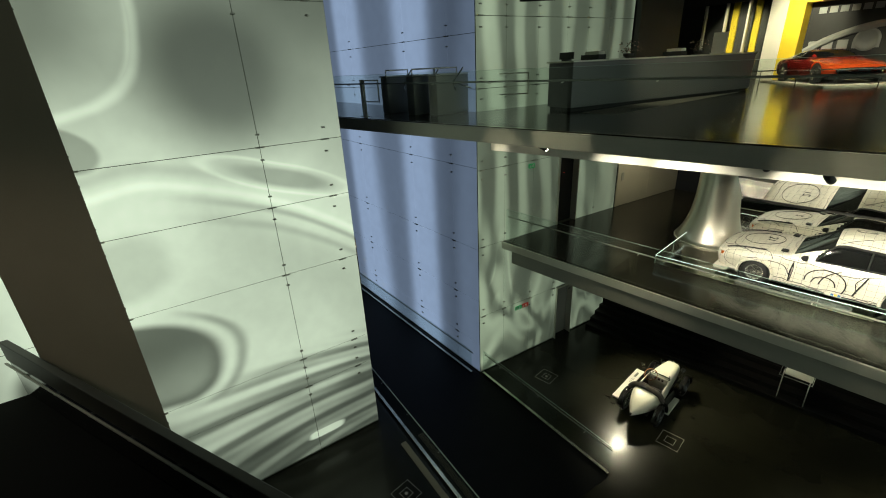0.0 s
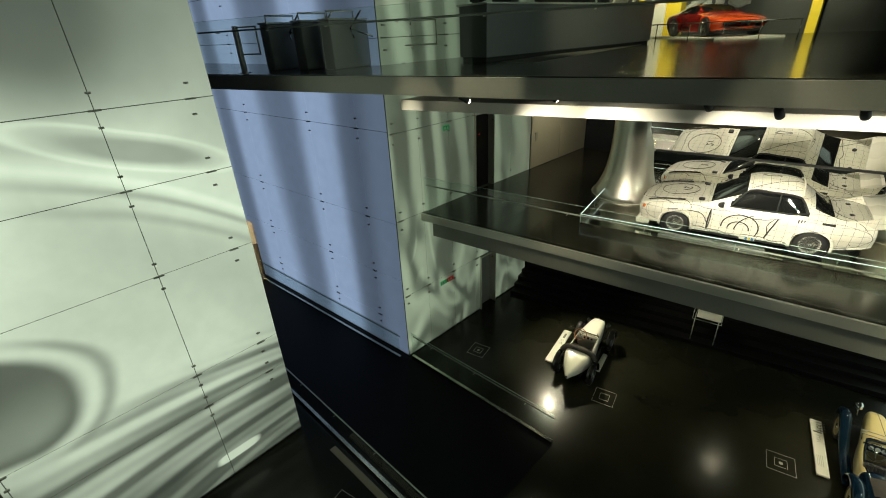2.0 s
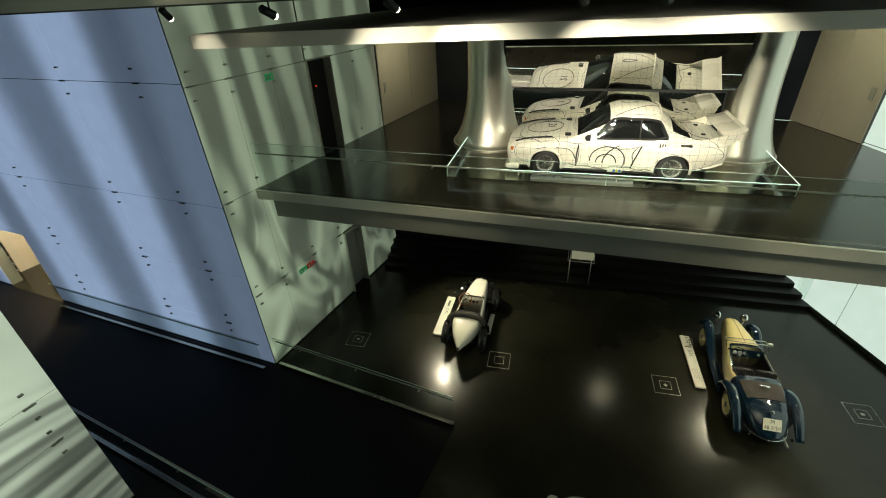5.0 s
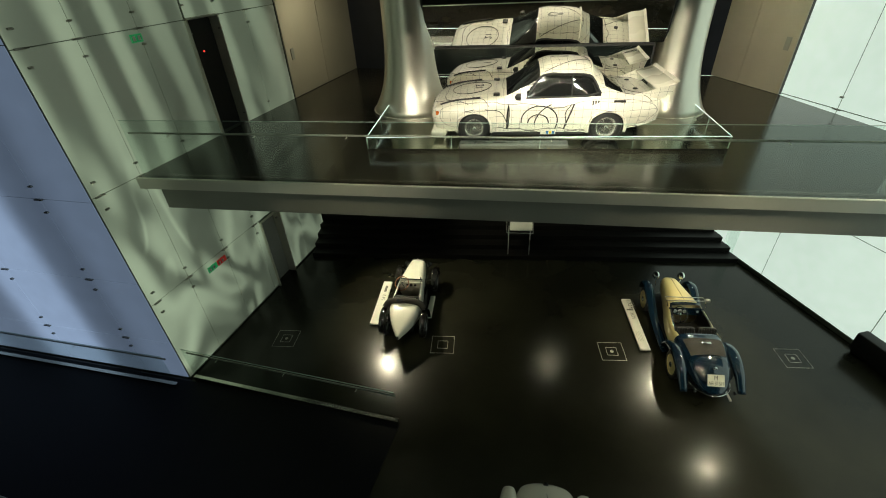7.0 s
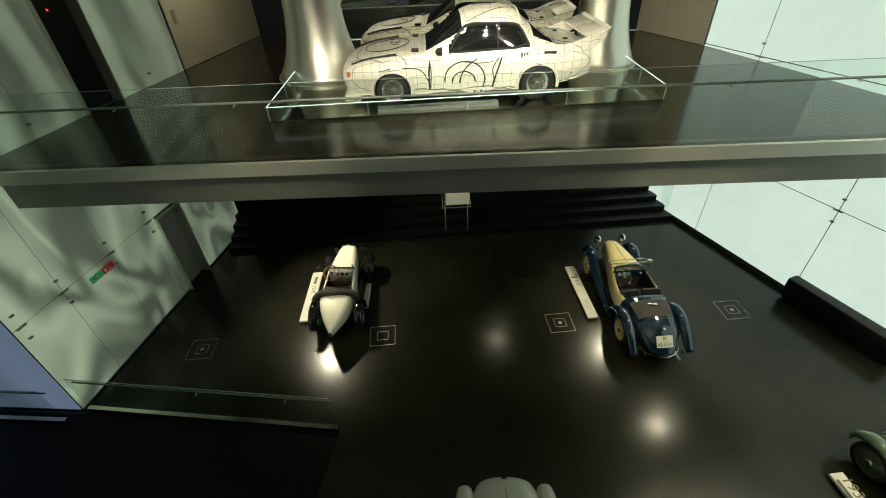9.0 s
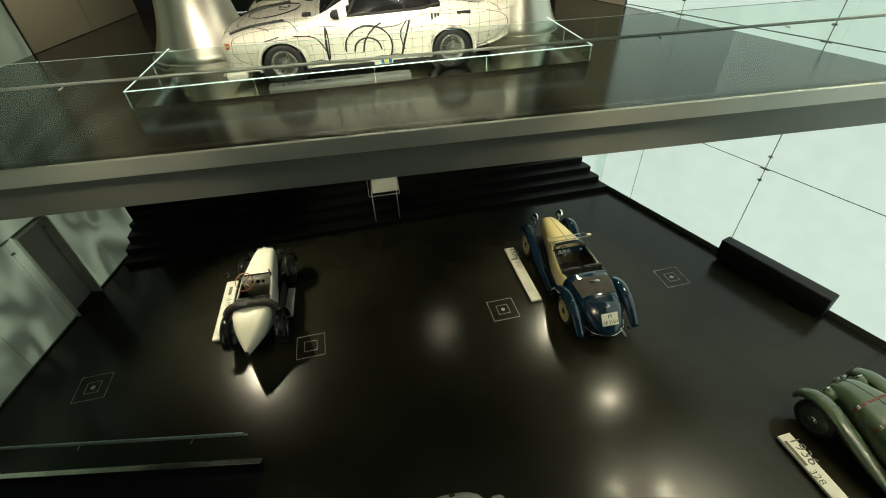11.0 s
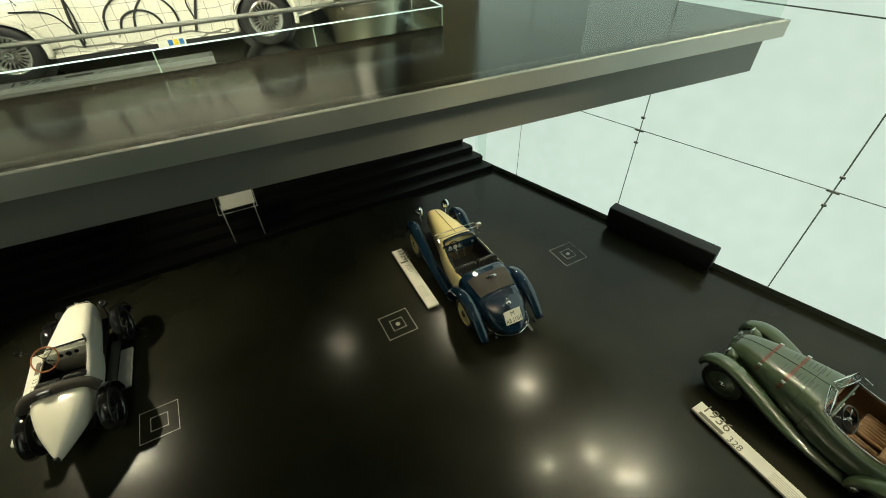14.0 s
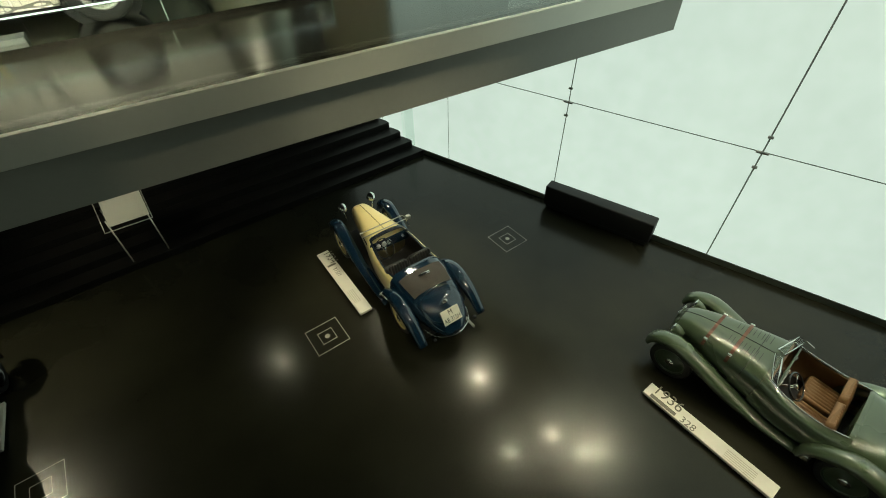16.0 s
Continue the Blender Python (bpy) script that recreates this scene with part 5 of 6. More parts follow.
# ---- dark blue and pale yellow sports roadster ----
def sports_roadster(m, label, paint, hood_paint, side_paint, seats, rim, rim_style, style):
    car = thing("vintage_sports_car", label, "car", m=m)
    big = style == "streamlined"
    if big:
        hood = Skin([oval(*r) for r in ((1.5, 0.2, 0.42, 0.76, 2.4), (1.36, 0.28, 0.4, 0.86, 2.6), (1.05, 0.37, 0.36, 0.94, 2.8), (0.6, 0.46, 0.34, 1.0, 3.0), (0.12, 0.55, 0.32, 1.03, 3.2))])
        tub = Skin([oval(*r) for r in ((0.14, 0.565, 0.3, 1.045, 3.4), (-0.2, 0.61, 0.28, 0.93, 4.0), (-0.6, 0.63, 0.28, 0.88, 4.0), (-0.95, 0.62, 0.3, 0.93, 3.4))])
        tail = Skin([oval(*r) for r in ((-0.94, 0.62, 0.3, 0.93, 3.2), (-1.3, 0.56, 0.3, 0.92, 2.8), (-1.75, 0.44, 0.32, 0.76, 2.6), (-2.05, 0.25, 0.34, 0.56, 2.4), (-2.15, 0.1, 0.38, 0.46, 2.2))])
    else:
        hood = Skin([oval(*r) for r in ((1.48, 0.17, 0.45, 0.88, 3.0), (1.3, 0.21, 0.42, 0.96, 3.2), (0.85, 0.31, 0.38, 1.0, 3.2), (0.25, 0.45, 0.34, 1.03, 3.2))])
        tub = Skin([oval(*r) for r in ((0.26, 0.455, 0.32, 1.025, 3.4), (-0.1, 0.53, 0.3, 0.93, 4.0), (-0.5, 0.57, 0.3, 0.88, 4.0), (-0.82, 0.58, 0.32, 0.94, 3.4))])
        tail = Skin([oval(*r) for r in ((-0.81, 0.58, 0.32, 0.94, 3.2), (-1.2, 0.56, 0.32, 0.93, 2.8), (-1.65, 0.47, 0.32, 0.8, 2.6), (-1.95, 0.33, 0.33, 0.6, 2.4), (-2.1, 0.16, 0.36, 0.46, 2.2))])
    part("bonnet", hood.whole(30, 28), hood_paint, car, "", True)
    hx = hood.c[:, 0, 0]
    # bonnet hinge along the middle
    part("bonnet_hinge", tube(bmesh.new(), [hood.at(u, 8) + Vector((0, 0, 0.002)) for u in np.linspace(0.3, len(hood.c) - 1.1, 14)], 0.006, 6), "ink", car)
    part("cockpit_body", tub.whole(28, 40, skip=lambda u, v: 0.25 < u < 2.8 and v > 6.2, caps=False), side_paint, car, "", True)
    lin = tub.c.copy()
    lin[:, :, 1] *= 0.965
    lin[:, :, 2] = 0.36 + (lin[:, :, 2] - 0.36) * 0.985
    part("cockpit_lining", Skin(lin).whole(20, 32, skip=lambda u, v: 0.25 < u < 2.8 and v > 6.15), seats, car, "", True)
    part("tail", tail.whole(34, 28), paint, car, "", True)
    # dashboard with dials
    dx = hx[-1] - 0.16
    part("dashboard", boxes((dx, -0.45, 0.74, dx + 0.03, 0.45, 0.95), bevel=0.012), paint, car)
    for y, r in ((0.28, 0.05), (0.15, 0.055), (0.03, 0.05), (-0.3, 0.03)):
        part("dial", lathe(bmesh.new(), [(r, 0.0), (r, 0.02), (r * 0.7, 0.024)], 16, pose(dx, y, 0.86, 0, 0, 90)), "lamp_lens", car, "", True)
    steering_wheel(car, dx - 0.17, 0.22, 0.9, 0.19, 46, "gloss_black", 3)
    for y in (0.27, -0.27):
        seat(car, dx - 0.52, y, 0.48, 0.48, seats, 8, 0.4, 0.46)
    # windscreen frame folded low, with stays
    wx = hx[-1] - 0.02
    if big:
        for s in (1, -1):
            fr = [(wx - 0.12, 0.53 * s, 1.03), (wx, 0.04 * s, 1.045), (wx + 0.1, 0.05 * s, 1.075), (wx - 0.02, 0.5 * s, 1.07)]
            part("windscreen_frame", tube(bmesh.new(), fr, 0.011, 6, True), "chrome", car, "", True)
            bm = bmesh.new()
            bm.faces.new([bm.verts.new(p) for p in fr])
            p = part("windscreen", bm, "clear_screen", car)
            p.visible_shadow = False
            part("screen_stay", tube(bmesh.new(), [(wx - 0.12, 0.53 * s, 1.04), (wx - 0.24, 0.57 * s, 0.97)], 0.008, 6), "chrome", car)
    else:
        fr = [(wx + 0.16, 0.5, 1.06), (wx + 0.16, -0.5, 1.06), (wx + 0.0, -0.53, 1.08), (wx + 0.0, 0.53, 1.08)]
        part("windscreen_frame", tube(bmesh.new(), fr, 0.011, 6, True), "steel_dark", car, "folded windscreen frame", True)
        for s in (1, -1):
            part("screen_stay", tube(bmesh.new(), [(wx + 0.0, 0.5 * s, 1.08), (wx - 0.12, 0.5 * s, 0.98)], 0.01, 6), "chrome", car)
        part("wiper_motor", boxes((wx - 0.02, -0.62, 1.05, wx + 0.06, -0.5, 1.12), bevel=0.015), "steel_dark", car)
    for s in (1, -1):
        if big:
            part("front_wing", arch(bmesh.new(), smooth_path([(1.6, 0.4, 0.09, 0.08), (1.52, 0.6, 0.14, 0.11), (1.25, 0.7, 0.155, 0.11), (0.9, 0.6, 0.15, 0.12), (0.4, 0.4, 0.14, 0.12), (-0.2, 0.28, 0.12, 0.06), (-0.75, 0.26, 0.1, 0.03)], 5), 0.6 * s, 14), paint, car, "flowing front wing", True)
            part("rear_wing", arch(bmesh.new(), smooth_path([(-0.66, 0.3, 0.1, 0.05), (-0.78, 0.55, 0.14, 0.1), (-1.15, 0.72, 0.16, 0.13), (-1.6, 0.6, 0.15, 0.12), (-1.92, 0.36, 0.1, 0.06)], 5), 0.66 * s, 14), paint, car, "", True)
            part("headlamp", lathe(bmesh.new(), [(0.05, -0.16), (0.1, -0.08), (0.115, 0.0), (0.1, 0.03), (0.04, 0.05)], 18, pose(1.42, 0.36 * s, 0.68, 0, 12, -90)), paint, car, "faired-in headlamp", True)
            part("lamp_rim", lathe(bmesh.new(), [(0.12, 0.0), (0.122, 0.02), (0.1, 0.025), (0.1, 0.0)], 18, pose(1.42, 0.36 * s, 0.68, 0, 12, -90)), "chrome", car, "", True)
            for k in range(9):
                x = 0.74 - k * 0.05
                u = 3 + (0.6 - x) / 0.48 if x < 0.6 else 2 + (1.05 - x) / 0.45
                part("louvre", hood.patch(bmesh.new(), u - 0.007, u + 0.007, 6.8, 7.55, 1, 5, 0.005, sides=(s,)), "ink", car)
            part("stone_guard", boxes((-0.8, 0.66 * s - 0.09, 0.3, -0.68, 0.66 * s + 0.09, 0.42), bevel=0.03), "chrome", car, "", True)
        else:
            part("front_wing", arch(bmesh.new(), smooth_path([(1.62, 0.4, 0.09, 0.05), (1.5, 0.66, 0.13, 0.08), (1.2, 0.74, 0.14, 0.08), (0.85, 0.58, 0.13, 0.07), (0.35, 0.36, 0.12, 0.05), (-0.2, 0.27, 0.12, 0.03), (-0.75, 0.26, 0.12, 0.02)], 5), 0.62 * s, 14), paint, car, "", True)
            part("rear_wing", arch(bmesh.new(), smooth_path([(-0.62, 0.3, 0.1, 0.04), (-0.76, 0.58, 0.13, 0.08), (-1.15, 0.76, 0.14, 0.1), (-1.6, 0.64, 0.13, 0.09), (-2.0, 0.34, 0.09, 0.04)], 5), 0.66 * s, 14), paint, car, "", True)
            lamp_pot(car, 1.48, 0.36 * s, 0.93, 0.1)
            part("side_flash", tub.patch(bmesh.new(), 0.0, 2.9, 3.4, 5.9, 16, 8, 0.006, sides=(s,)), hood_paint, car, "", True)
            part("tail_lamp", lathe(bmesh.new(), [(0.035, 0), (0.035, 0.05), (0.015, 0.06)], 12, pose(-2.02, 0.45 * s, 0.42, 0, 0, 90)), "gloss_black", car, "", True)
        for x in (1.2, -1.2):
            wheel(car, x, 0.62 * s, 0.33, 0.13, rim_style, rim)
    part("underbody", boxes((-1.8, -0.5, 0.2, 1.45, 0.5, 0.34), bevel=0.02), "black", car)
    for s in (1, -1):
        part("grille_half", boxes((hx[0] - 0.02, 0.075 * s - 0.06, 0.45, hx[0] + 0.035, 0.075 * s + 0.06, 0.84), bevel=0.03), "chrome", car, "", True)
    if big:
        for x in (1.02, 0.62):
            u = (1.1 - x) / 0.5 + 2 if x < 1.1 else 2
            pts = [hood.at(u, v) for v in np.linspace(4.6, 8, 12)]
            pts = [Vector((p.x, p.y, p.z)) * 1.0 + Vector((0, 0.006, 0.005)) for p in pts] + [Vector((p.x, -p.y - 0.006, p.z + 0.005)) for p in reversed(pts[:-1])]
            bm = bmesh.new()
            a = [bm.verts.new(p + Vector((0.022, 0, 0))) for p in pts]
            b = [bm.verts.new(p - Vector((0.022, 0, 0))) for p in pts]
            c = [bm.verts.new(p + Vector((0.022, 0, 0.006))) for p in pts]
            d = [bm.verts.new(p + Vector((-0.022, 0, 0.006))) for p in pts]
            for i in range(len(pts) - 1):
                bm.faces.new((c[i], c[i + 1], d[i + 1], d[i]))
                bm.faces.new((a[i], c[i], c[i + 1], a[i + 1]))
                bm.faces.new((b[i], b[i + 1], d[i + 1], d[i]))
            st = part("bonnet_strap", bm, "strap", car, "brown leather bonnet strap")
            for s in (1, -1):
                p = hood.at(u, 5.6)
                part("buckle", boxes((p.x - 0.03, p.y * s - 0.02, p.z - 0.02, p.x + 0.03, p.y * s + 0.02, p.z + 0.03), bevel=0.008), "chrome", st, "", True)
        for uu in (0.5, 3.4):
            part("body_seam", tube(bmesh.new(), [(p.x, p.y * q, p.z + 0.001) for q in (1,) for p in [hood.at(uu, v) for v in np.linspace(4.5, 8, 10)]] + [(p.x, -p.y, p.z + 0.001) for p in [hood.at(uu, v) for v in np.linspace(7.6, 4.5, 10)]], 0.005, 5), "ink", car)
        part("cockpit_trim", tube(bmesh.new(), [tub.at(u, 6.22) + Vector((0, 0.004, 0.012)) for u in np.linspace(0.25, 2.85, 16)], 0.011, 6), "chrome", car, "", True)
        part("cockpit_trim", tube(bmesh.new(), [Vector((p.x, -p.y - 0.004, p.z + 0.012)) for p in [tub.at(u, 6.22) for u in np.linspace(0.25, 2.85, 16)]], 0.011, 6), "chrome", car, "", True)
    else:
        # tonneau cloth, boot line, number plate, bumper strip
        part("tonneau", tail.patch(bmesh.new(), 0.45, 1.45, 6.0, 8, 12, 10, 0.012), "canvas", car, "grey tonneau cloth", True)
        part("tonneau_handle", boxes((-1.16, -0.12, 0.955, -1.1, 0.12, 0.99), bevel=0.012), "chrome", car, "", True)
        ring = [tail.at(2.25 + 0.75 * math.cos(t), 8 - abs(2.6 * math.sin(t))) * 1.0 for t in [math.pi * i / 24 for i in range(25)]]
        part("boot_seam", tube(bmesh.new(), [(p.x, p.y, p.z + 0.003) for p in ring] + [(p.x, -p.y, p.z + 0.003) for p in reversed(ring[1:-1])], 0.005, 5, True), "ink", car)
        part("bumper_strip", tube(bmesh.new(), smooth_path([(-1.75, 0.47, 0.4), (-2.0, 0.34, 0.39), (-2.13, 0.0, 0.38), (-2.0, -0.34, 0.39), (-1.75, -0.47, 0.4)], 6), 0.012, 8), "chrome", car, "", True)
        pm = pose(-1.93, 0, 0.66, 0, -52, 0)
        pl = part("number_plate", boxes((-0.125, -0.19, 0, 0.125, 0.19, 0.012), m=pm, bevel=0.004), "plate", car, "white number plate")
        up = Matrix.Rotation(radians(-90), 4, "Z")
        lettering("M", 0.12, "ink", pl, pm @ Matrix.Translation((0.02, 0, 0.0125)) @ up, "plate_letters", 0.001)
        lettering("AB 315H", 0.115, "ink", pl, pm @ Matrix.Translation((-0.1, 0, 0.0125)) @ up, "plate_letters", 0.001, 0.8)
        part("plate_lamp", boxes((-1.78, -0.05, 0.82, -1.72, 0.05, 0.86), bevel=0.012), "chrome", car, "", True)
        part("exhaust", tube(bmesh.new(), [(-1.4, -0.42, 0.22), (-2.08, -0.42, 0.21)], 0.025, 8), "steel_dark", car, "", True)
        for u in np.linspace(0.5, 2.6, 7):
            for s in (1, -1):
                p = tub.at(u, 6.12)
                part("stud", lathe(bmesh.new(), [(0.008, 0), (0.008, 0.006), (0.003, 0.008)], 8, pose(p.x, p.y * s, p.z, 90, 0, 0)), "chrome", car)
    return car


sports_roadster(pose(2.12, 12.86, 0, 0, 0, 101) @ Matrix.Diagonal((0.94, 0.88, 1, 1)), "dark blue and pale yellow open sports car with folded windscreen", "navy", "cream_yellow", "navy", "leather_black", "cream_yellow", "disc", "classic")
g328 = sports_roadster(pose(6.16, 8.2, 0, 0, 0, 107), "olive green open sports car with leather bonnet straps", "green", "green", "green", "leather_brown", "green", "disc", "streamlined")
g328.scale = (0.95, 0.95, 0.95)


# ---- white sports racer, of which the nose shows ----
def white_racer(m):
    car = thing("white_sports_car", "white streamlined sports racer with rounded wings", "car", m=m)
    body = Skin([oval(*r) for r in ((0.0, 0.3, 0.3, 0.56, 2.4), (-0.12, 0.45, 0.24, 0.66, 2.6), (-0.5, 0.56, 0.2, 0.8, 2.8), (-1.3, 0.62, 0.18, 0.92, 3.0), (-2.2, 0.64, 0.18, 0.86, 3.0), (-3.1, 0.52, 0.2, 0.74, 2.6), (-3.6, 0.2, 0.3, 0.5, 2.4))])
    part("body", body.whole(50, 30), "white_car", car, "", True)
    for s in (1, -1):
        part("front_wing", Skin([oval(*r) for r in ((0.0, 0.06, 0.42, 0.56, 2.2), (-0.06, 0.12, 0.3, 0.66, 2.4), (-0.3, 0.16, 0.14, 0.76, 2.6), (-0.8, 0.17, 0.14, 0.74, 2.8), (-1.4, 0.12, 0.2, 0.56, 2.6))]).whole(20, 20), "white_car", car, "", True).location = (-0.12, 0.62 * s, 0)
        part("rear_wing", Skin([oval(*r) for r in ((-1.9, 0.1, 0.24, 0.5, 2.4), (-2.3, 0.17, 0.16, 0.74, 2.6), (-2.8, 0.16, 0.16, 0.72, 2.6), (-3.3, 0.06, 0.3, 0.5, 2.4))]).whole(20, 20), "white_car", car, "", True).location = (0, 0.62 * s, 0)
        for x in (-0.55, -2.65):
            wheel(car, x, 0.62 * s, 0.3, 0.14, "disc", "white_car")
    part("badge", lathe(bmesh.new(), [(0.045, 0), (0.045, 0.008), (0.03, 0.012)], 20, body_at(body, 0.6, 8)), "gloss_black", car, "round black and white badge", True)
    for pts in ([(-0.9, 0.0), (-0.25, 0.0)], [(-1.0, 0.3), (-0.5, 0.3), (-0.28, 0.2), (-0.22, 0.0)], [(-1.0, -0.3), (-0.5, -0.3), (-0.28, -0.2), (-0.22, 0.0)]):
        sp = smooth_path(pts, 6)
        out = []
        for x, y in sp:
            z = next((body.at(u, v).z for u in np.linspace(0, 4, 60) for v in (8 - min(abs(y) * 9, 3.4),) if abs(body.at(u, v).x - x) < 0.03), 0.7)
            out.append((x, y, z + 0.002))
        part("panel_seam", tube(bmesh.new(), out, 0.005, 5), "ink", car)
    return car


def body_at(sk, u, v):
    p = sk.at(u, v)
    return Matrix.Translation(p + Vector((0, 0, 0.002))) @ Matrix.Rotation(radians(90), 4, "X") @ Matrix.Rotation(radians(0), 4, "Y")


white_racer(pose(-0.69, 8.05, 0, 0, 0, 98))


# ---- orange wedge-shaped car on the entrance level ----
def wedge_car(m):
    car = thing("concept_car", "low orange wedge-shaped concept car with dark red rear", "car", m=m)
    rows = [section(*r) for r in (
        (2.05, 0.3, 0.7, 0.4, 0.76, 0.48, 0.74, 0.5, 0.5, 0.51),
        (1.7, 0.2, 0.84, 0.42, 0.9, 0.58, 0.86, 0.61, 0.55, 0.62),
        (1.1, 0.18, 0.86, 0.45, 0.93, 0.68, 0.86, 0.72, 0.6, 0.73),
        (0.6, 0.16, 0.86, 0.45, 0.92, 0.73, 0.84, 0.79, 0.62, 0.81),
        (-0.15, 0.16, 0.86, 0.45, 0.92, 0.75, 0.84, 1.06, 0.56, 1.09),
        (-0.7, 0.16, 0.86, 0.45, 0.92, 0.76, 0.84, 1.06, 0.56, 1.09),
        (-1.2, 0.18, 0.88, 0.46, 0.94, 0.77, 0.86, 0.95, 0.62, 0.98),
        (-1.8, 0.22, 0.86, 0.46, 0.92, 0.76, 0.84, 0.82, 0.66, 0.84),
        (-2.1, 0.28, 0.8, 0.46, 0.84, 0.7, 0.8, 0.74, 0.6, 0.75))]
    sk = Skin(rows)
    part("nose", sk.patch(bmesh.new(), 0, 2.6, 0, 9, 34, 30), "orange", car, "orange front", True)
    part("rear_body", sk.patch(bmesh.new(), 2.6, 8, 0, 9, 54, 30), "dark_red", car, "dark red rear", True)
    part("windscreen", sk.patch(bmesh.new(), 3.1, 3.95, 7.0, 9, 10, 8, 0.005), "car_glass", car, "", True)
    for s in (1, -1):
        part("side_window", sk.patch(bmesh.new(), 3.6, 5.6, 5.2, 6.8, 14, 6, 0.006, sides=(s,)), "car_glass", car, "", True)
        part("bumper_strip", tube(bmesh.new(), smooth_path([(2.0, 0.3 * s, 0.44), (1.95, 0.72 * s, 0.43), (1.6, 0.9 * s, 0.43)]), 0.03, 8), "gloss_black", car, "", True)
        for x in (1.2, -1.2):
            # flat dark disc put in for the shade inside the wheel arch
            part("wheel_well", lathe(bmesh.new(), [(0.36, 0), (0.36, 0.012), (0.3, 0.014)], 22, pose(x, 0.925 * s, 0.32) @ Matrix.Diagonal((1, s, 1, 1))), "ink", car)
            wheel(car, x, 0.87 * s, 0.31, 0.2, "mesh", "rim")
        part("grille_half", boxes((2.02, 0.07 * s - 0.05, 0.4, 2.08, 0.07 * s + 0.05, 0.5), bevel=0.015), "ink", car)
    part("underbody", boxes((-1.9, -0.8, 0.14, 1.8, 0.8, 0.3)), "black", car)
    return car

# ---- lower level: plinths, floor marks, bench, lectern ----
def flat_words(g, words, x, y, size, mat="grey_ink", turn=-90, squash=1.0):
    return lettering(words, size, mat, g, pose(x, y, 0.1005, 0, 0, turn), "lettering", 0.0008, squash)


g, L = plinth("long white plinth with grey year lettering beside the blue car", (0.93, 14.03), (1.31, 12.2), 0.24)
flat_words(g, "1934", 0.22, 0.0, 0.25, turn=90 - 90, squash=0.75)
part("printed_bar", boxes((0.42, -0.085, 0.1005, 0.47, 0.085, 0.1015)), "grey_ink", g)
flat_words(g, "315/1", 0.68, -0.03, 0.12, turn=0)
for k in range(4):
    part("printed_bar", boxes((1.25, -0.08 + k * 0.035, 0.1005, 1.6, -0.065 + k * 0.035, 0.1012)), "faint_ink", g)
g, L = plinth("long white plinth with grey year lettering beside the green car", (4.76, 8.98), (5.18, 7.18), 0.23)
flat_words(g, "1936", 0.3, 0.0, 0.25, turn=0, squash=0.9)
part("printed_bar", boxes((0.1, -0.1, 0.1005, 0.5, -0.04, 0.1015)), "grey_ink", g)
flat_words(g, "328", 0.68, -0.1, 0.15, turn=0)
for k in range(5):
    part("printed_bar", boxes((1.2, -0.09 + k * 0.032, 0.1005, 1.6, -0.078 + k * 0.032, 0.1012)), "faint_ink", g)
g, L = plinth("long white plinth with small lettering beside the cream roadster", (-5.84, 13.18), (-5.5, 11.4), 0.26)
flat_words(g, "15 PS", 0.7, -0.03, 0.13, turn=0)
part("printed_bar", boxes((0.2, -0.03, 0.1005, 0.48, 0.04, 0.1015)), "grey_ink", g)
plinth("short white plinth beside the cream roadster", (-4.36, 12.86), (-4.2, 12.0), 0.22)
g, L = plinth("grey metal caption strip in front of the racing car", (-3.25, 12.28), (-1.1, 12.68), 0.2, group="", top="desk")
g.location.z = Z_MID
flat_words(g, "1976", 0.36, -0.07, 0.2, "ink", turn=0)
part("printed_bar", boxes((0.68, -0.05, 0.1005, 0.95, 0.02, 0.1012)), "ink", g)
flat_words(g, "Art Car", 1.22, -0.05, 0.13, "ink", turn=0)
M["line"] = material("pale_floor_line", (0.55, 0.53, 0.46), 0.5, spread=0.15)


def floor_mark(x, y, turn, dot):
    f = thing("floor_box", "square floor outlet outlined in pale metal on the black floor", "floor box", "square floor outlets", m=pose(x, y, 0.0, 0, 0, turn))
    for nm, a, w in (("outer_frame", 0.29, 0.008), ("inner_frame", 0.13, 0.008)):
        part(nm, boxes((-a, -a, 0.0, a, -a + w, 0.004), (-a, a - w, 0.0, a, a, 0.004), (-a, -a + w, 0.0, -a + w, a - w, 0.004), (a - w, -a + w, 0.0, a, a - w, 0.004)), "line", f)
    if dot:
        part("socket", lathe(bmesh.new(), [(0.045, 0), (0.042, 0.006), (0.02, 0.008)], 18, pose(0, 0, 0, 90, 0, 0)), "line", f, "round pale socket", True)


for x, y, dot in ((-3.53, 11.22, False), (0.55, 12.04, True), (4.59, 12.86, True), (-7.6, 10.4, True), (-6.4, 4.15, True)):
    floor_mark(x, y, 12.5, dot)

bm_, bl_ = along((6.02, 13.55), (7.16, 11.5))
bench = thing("bench", "long black upholstered bench against the white wall", "bench", m=bm_)
part("seat_block", boxes((0, -0.2, 0.1, bl_, 0.26, 0.58), bevel=0.03), "black", bench, "", True)
part("plinth_base", boxes((0.05, -0.14, 0.0, bl_ - 0.05, 0.24, 0.1)), "rubber", bench)

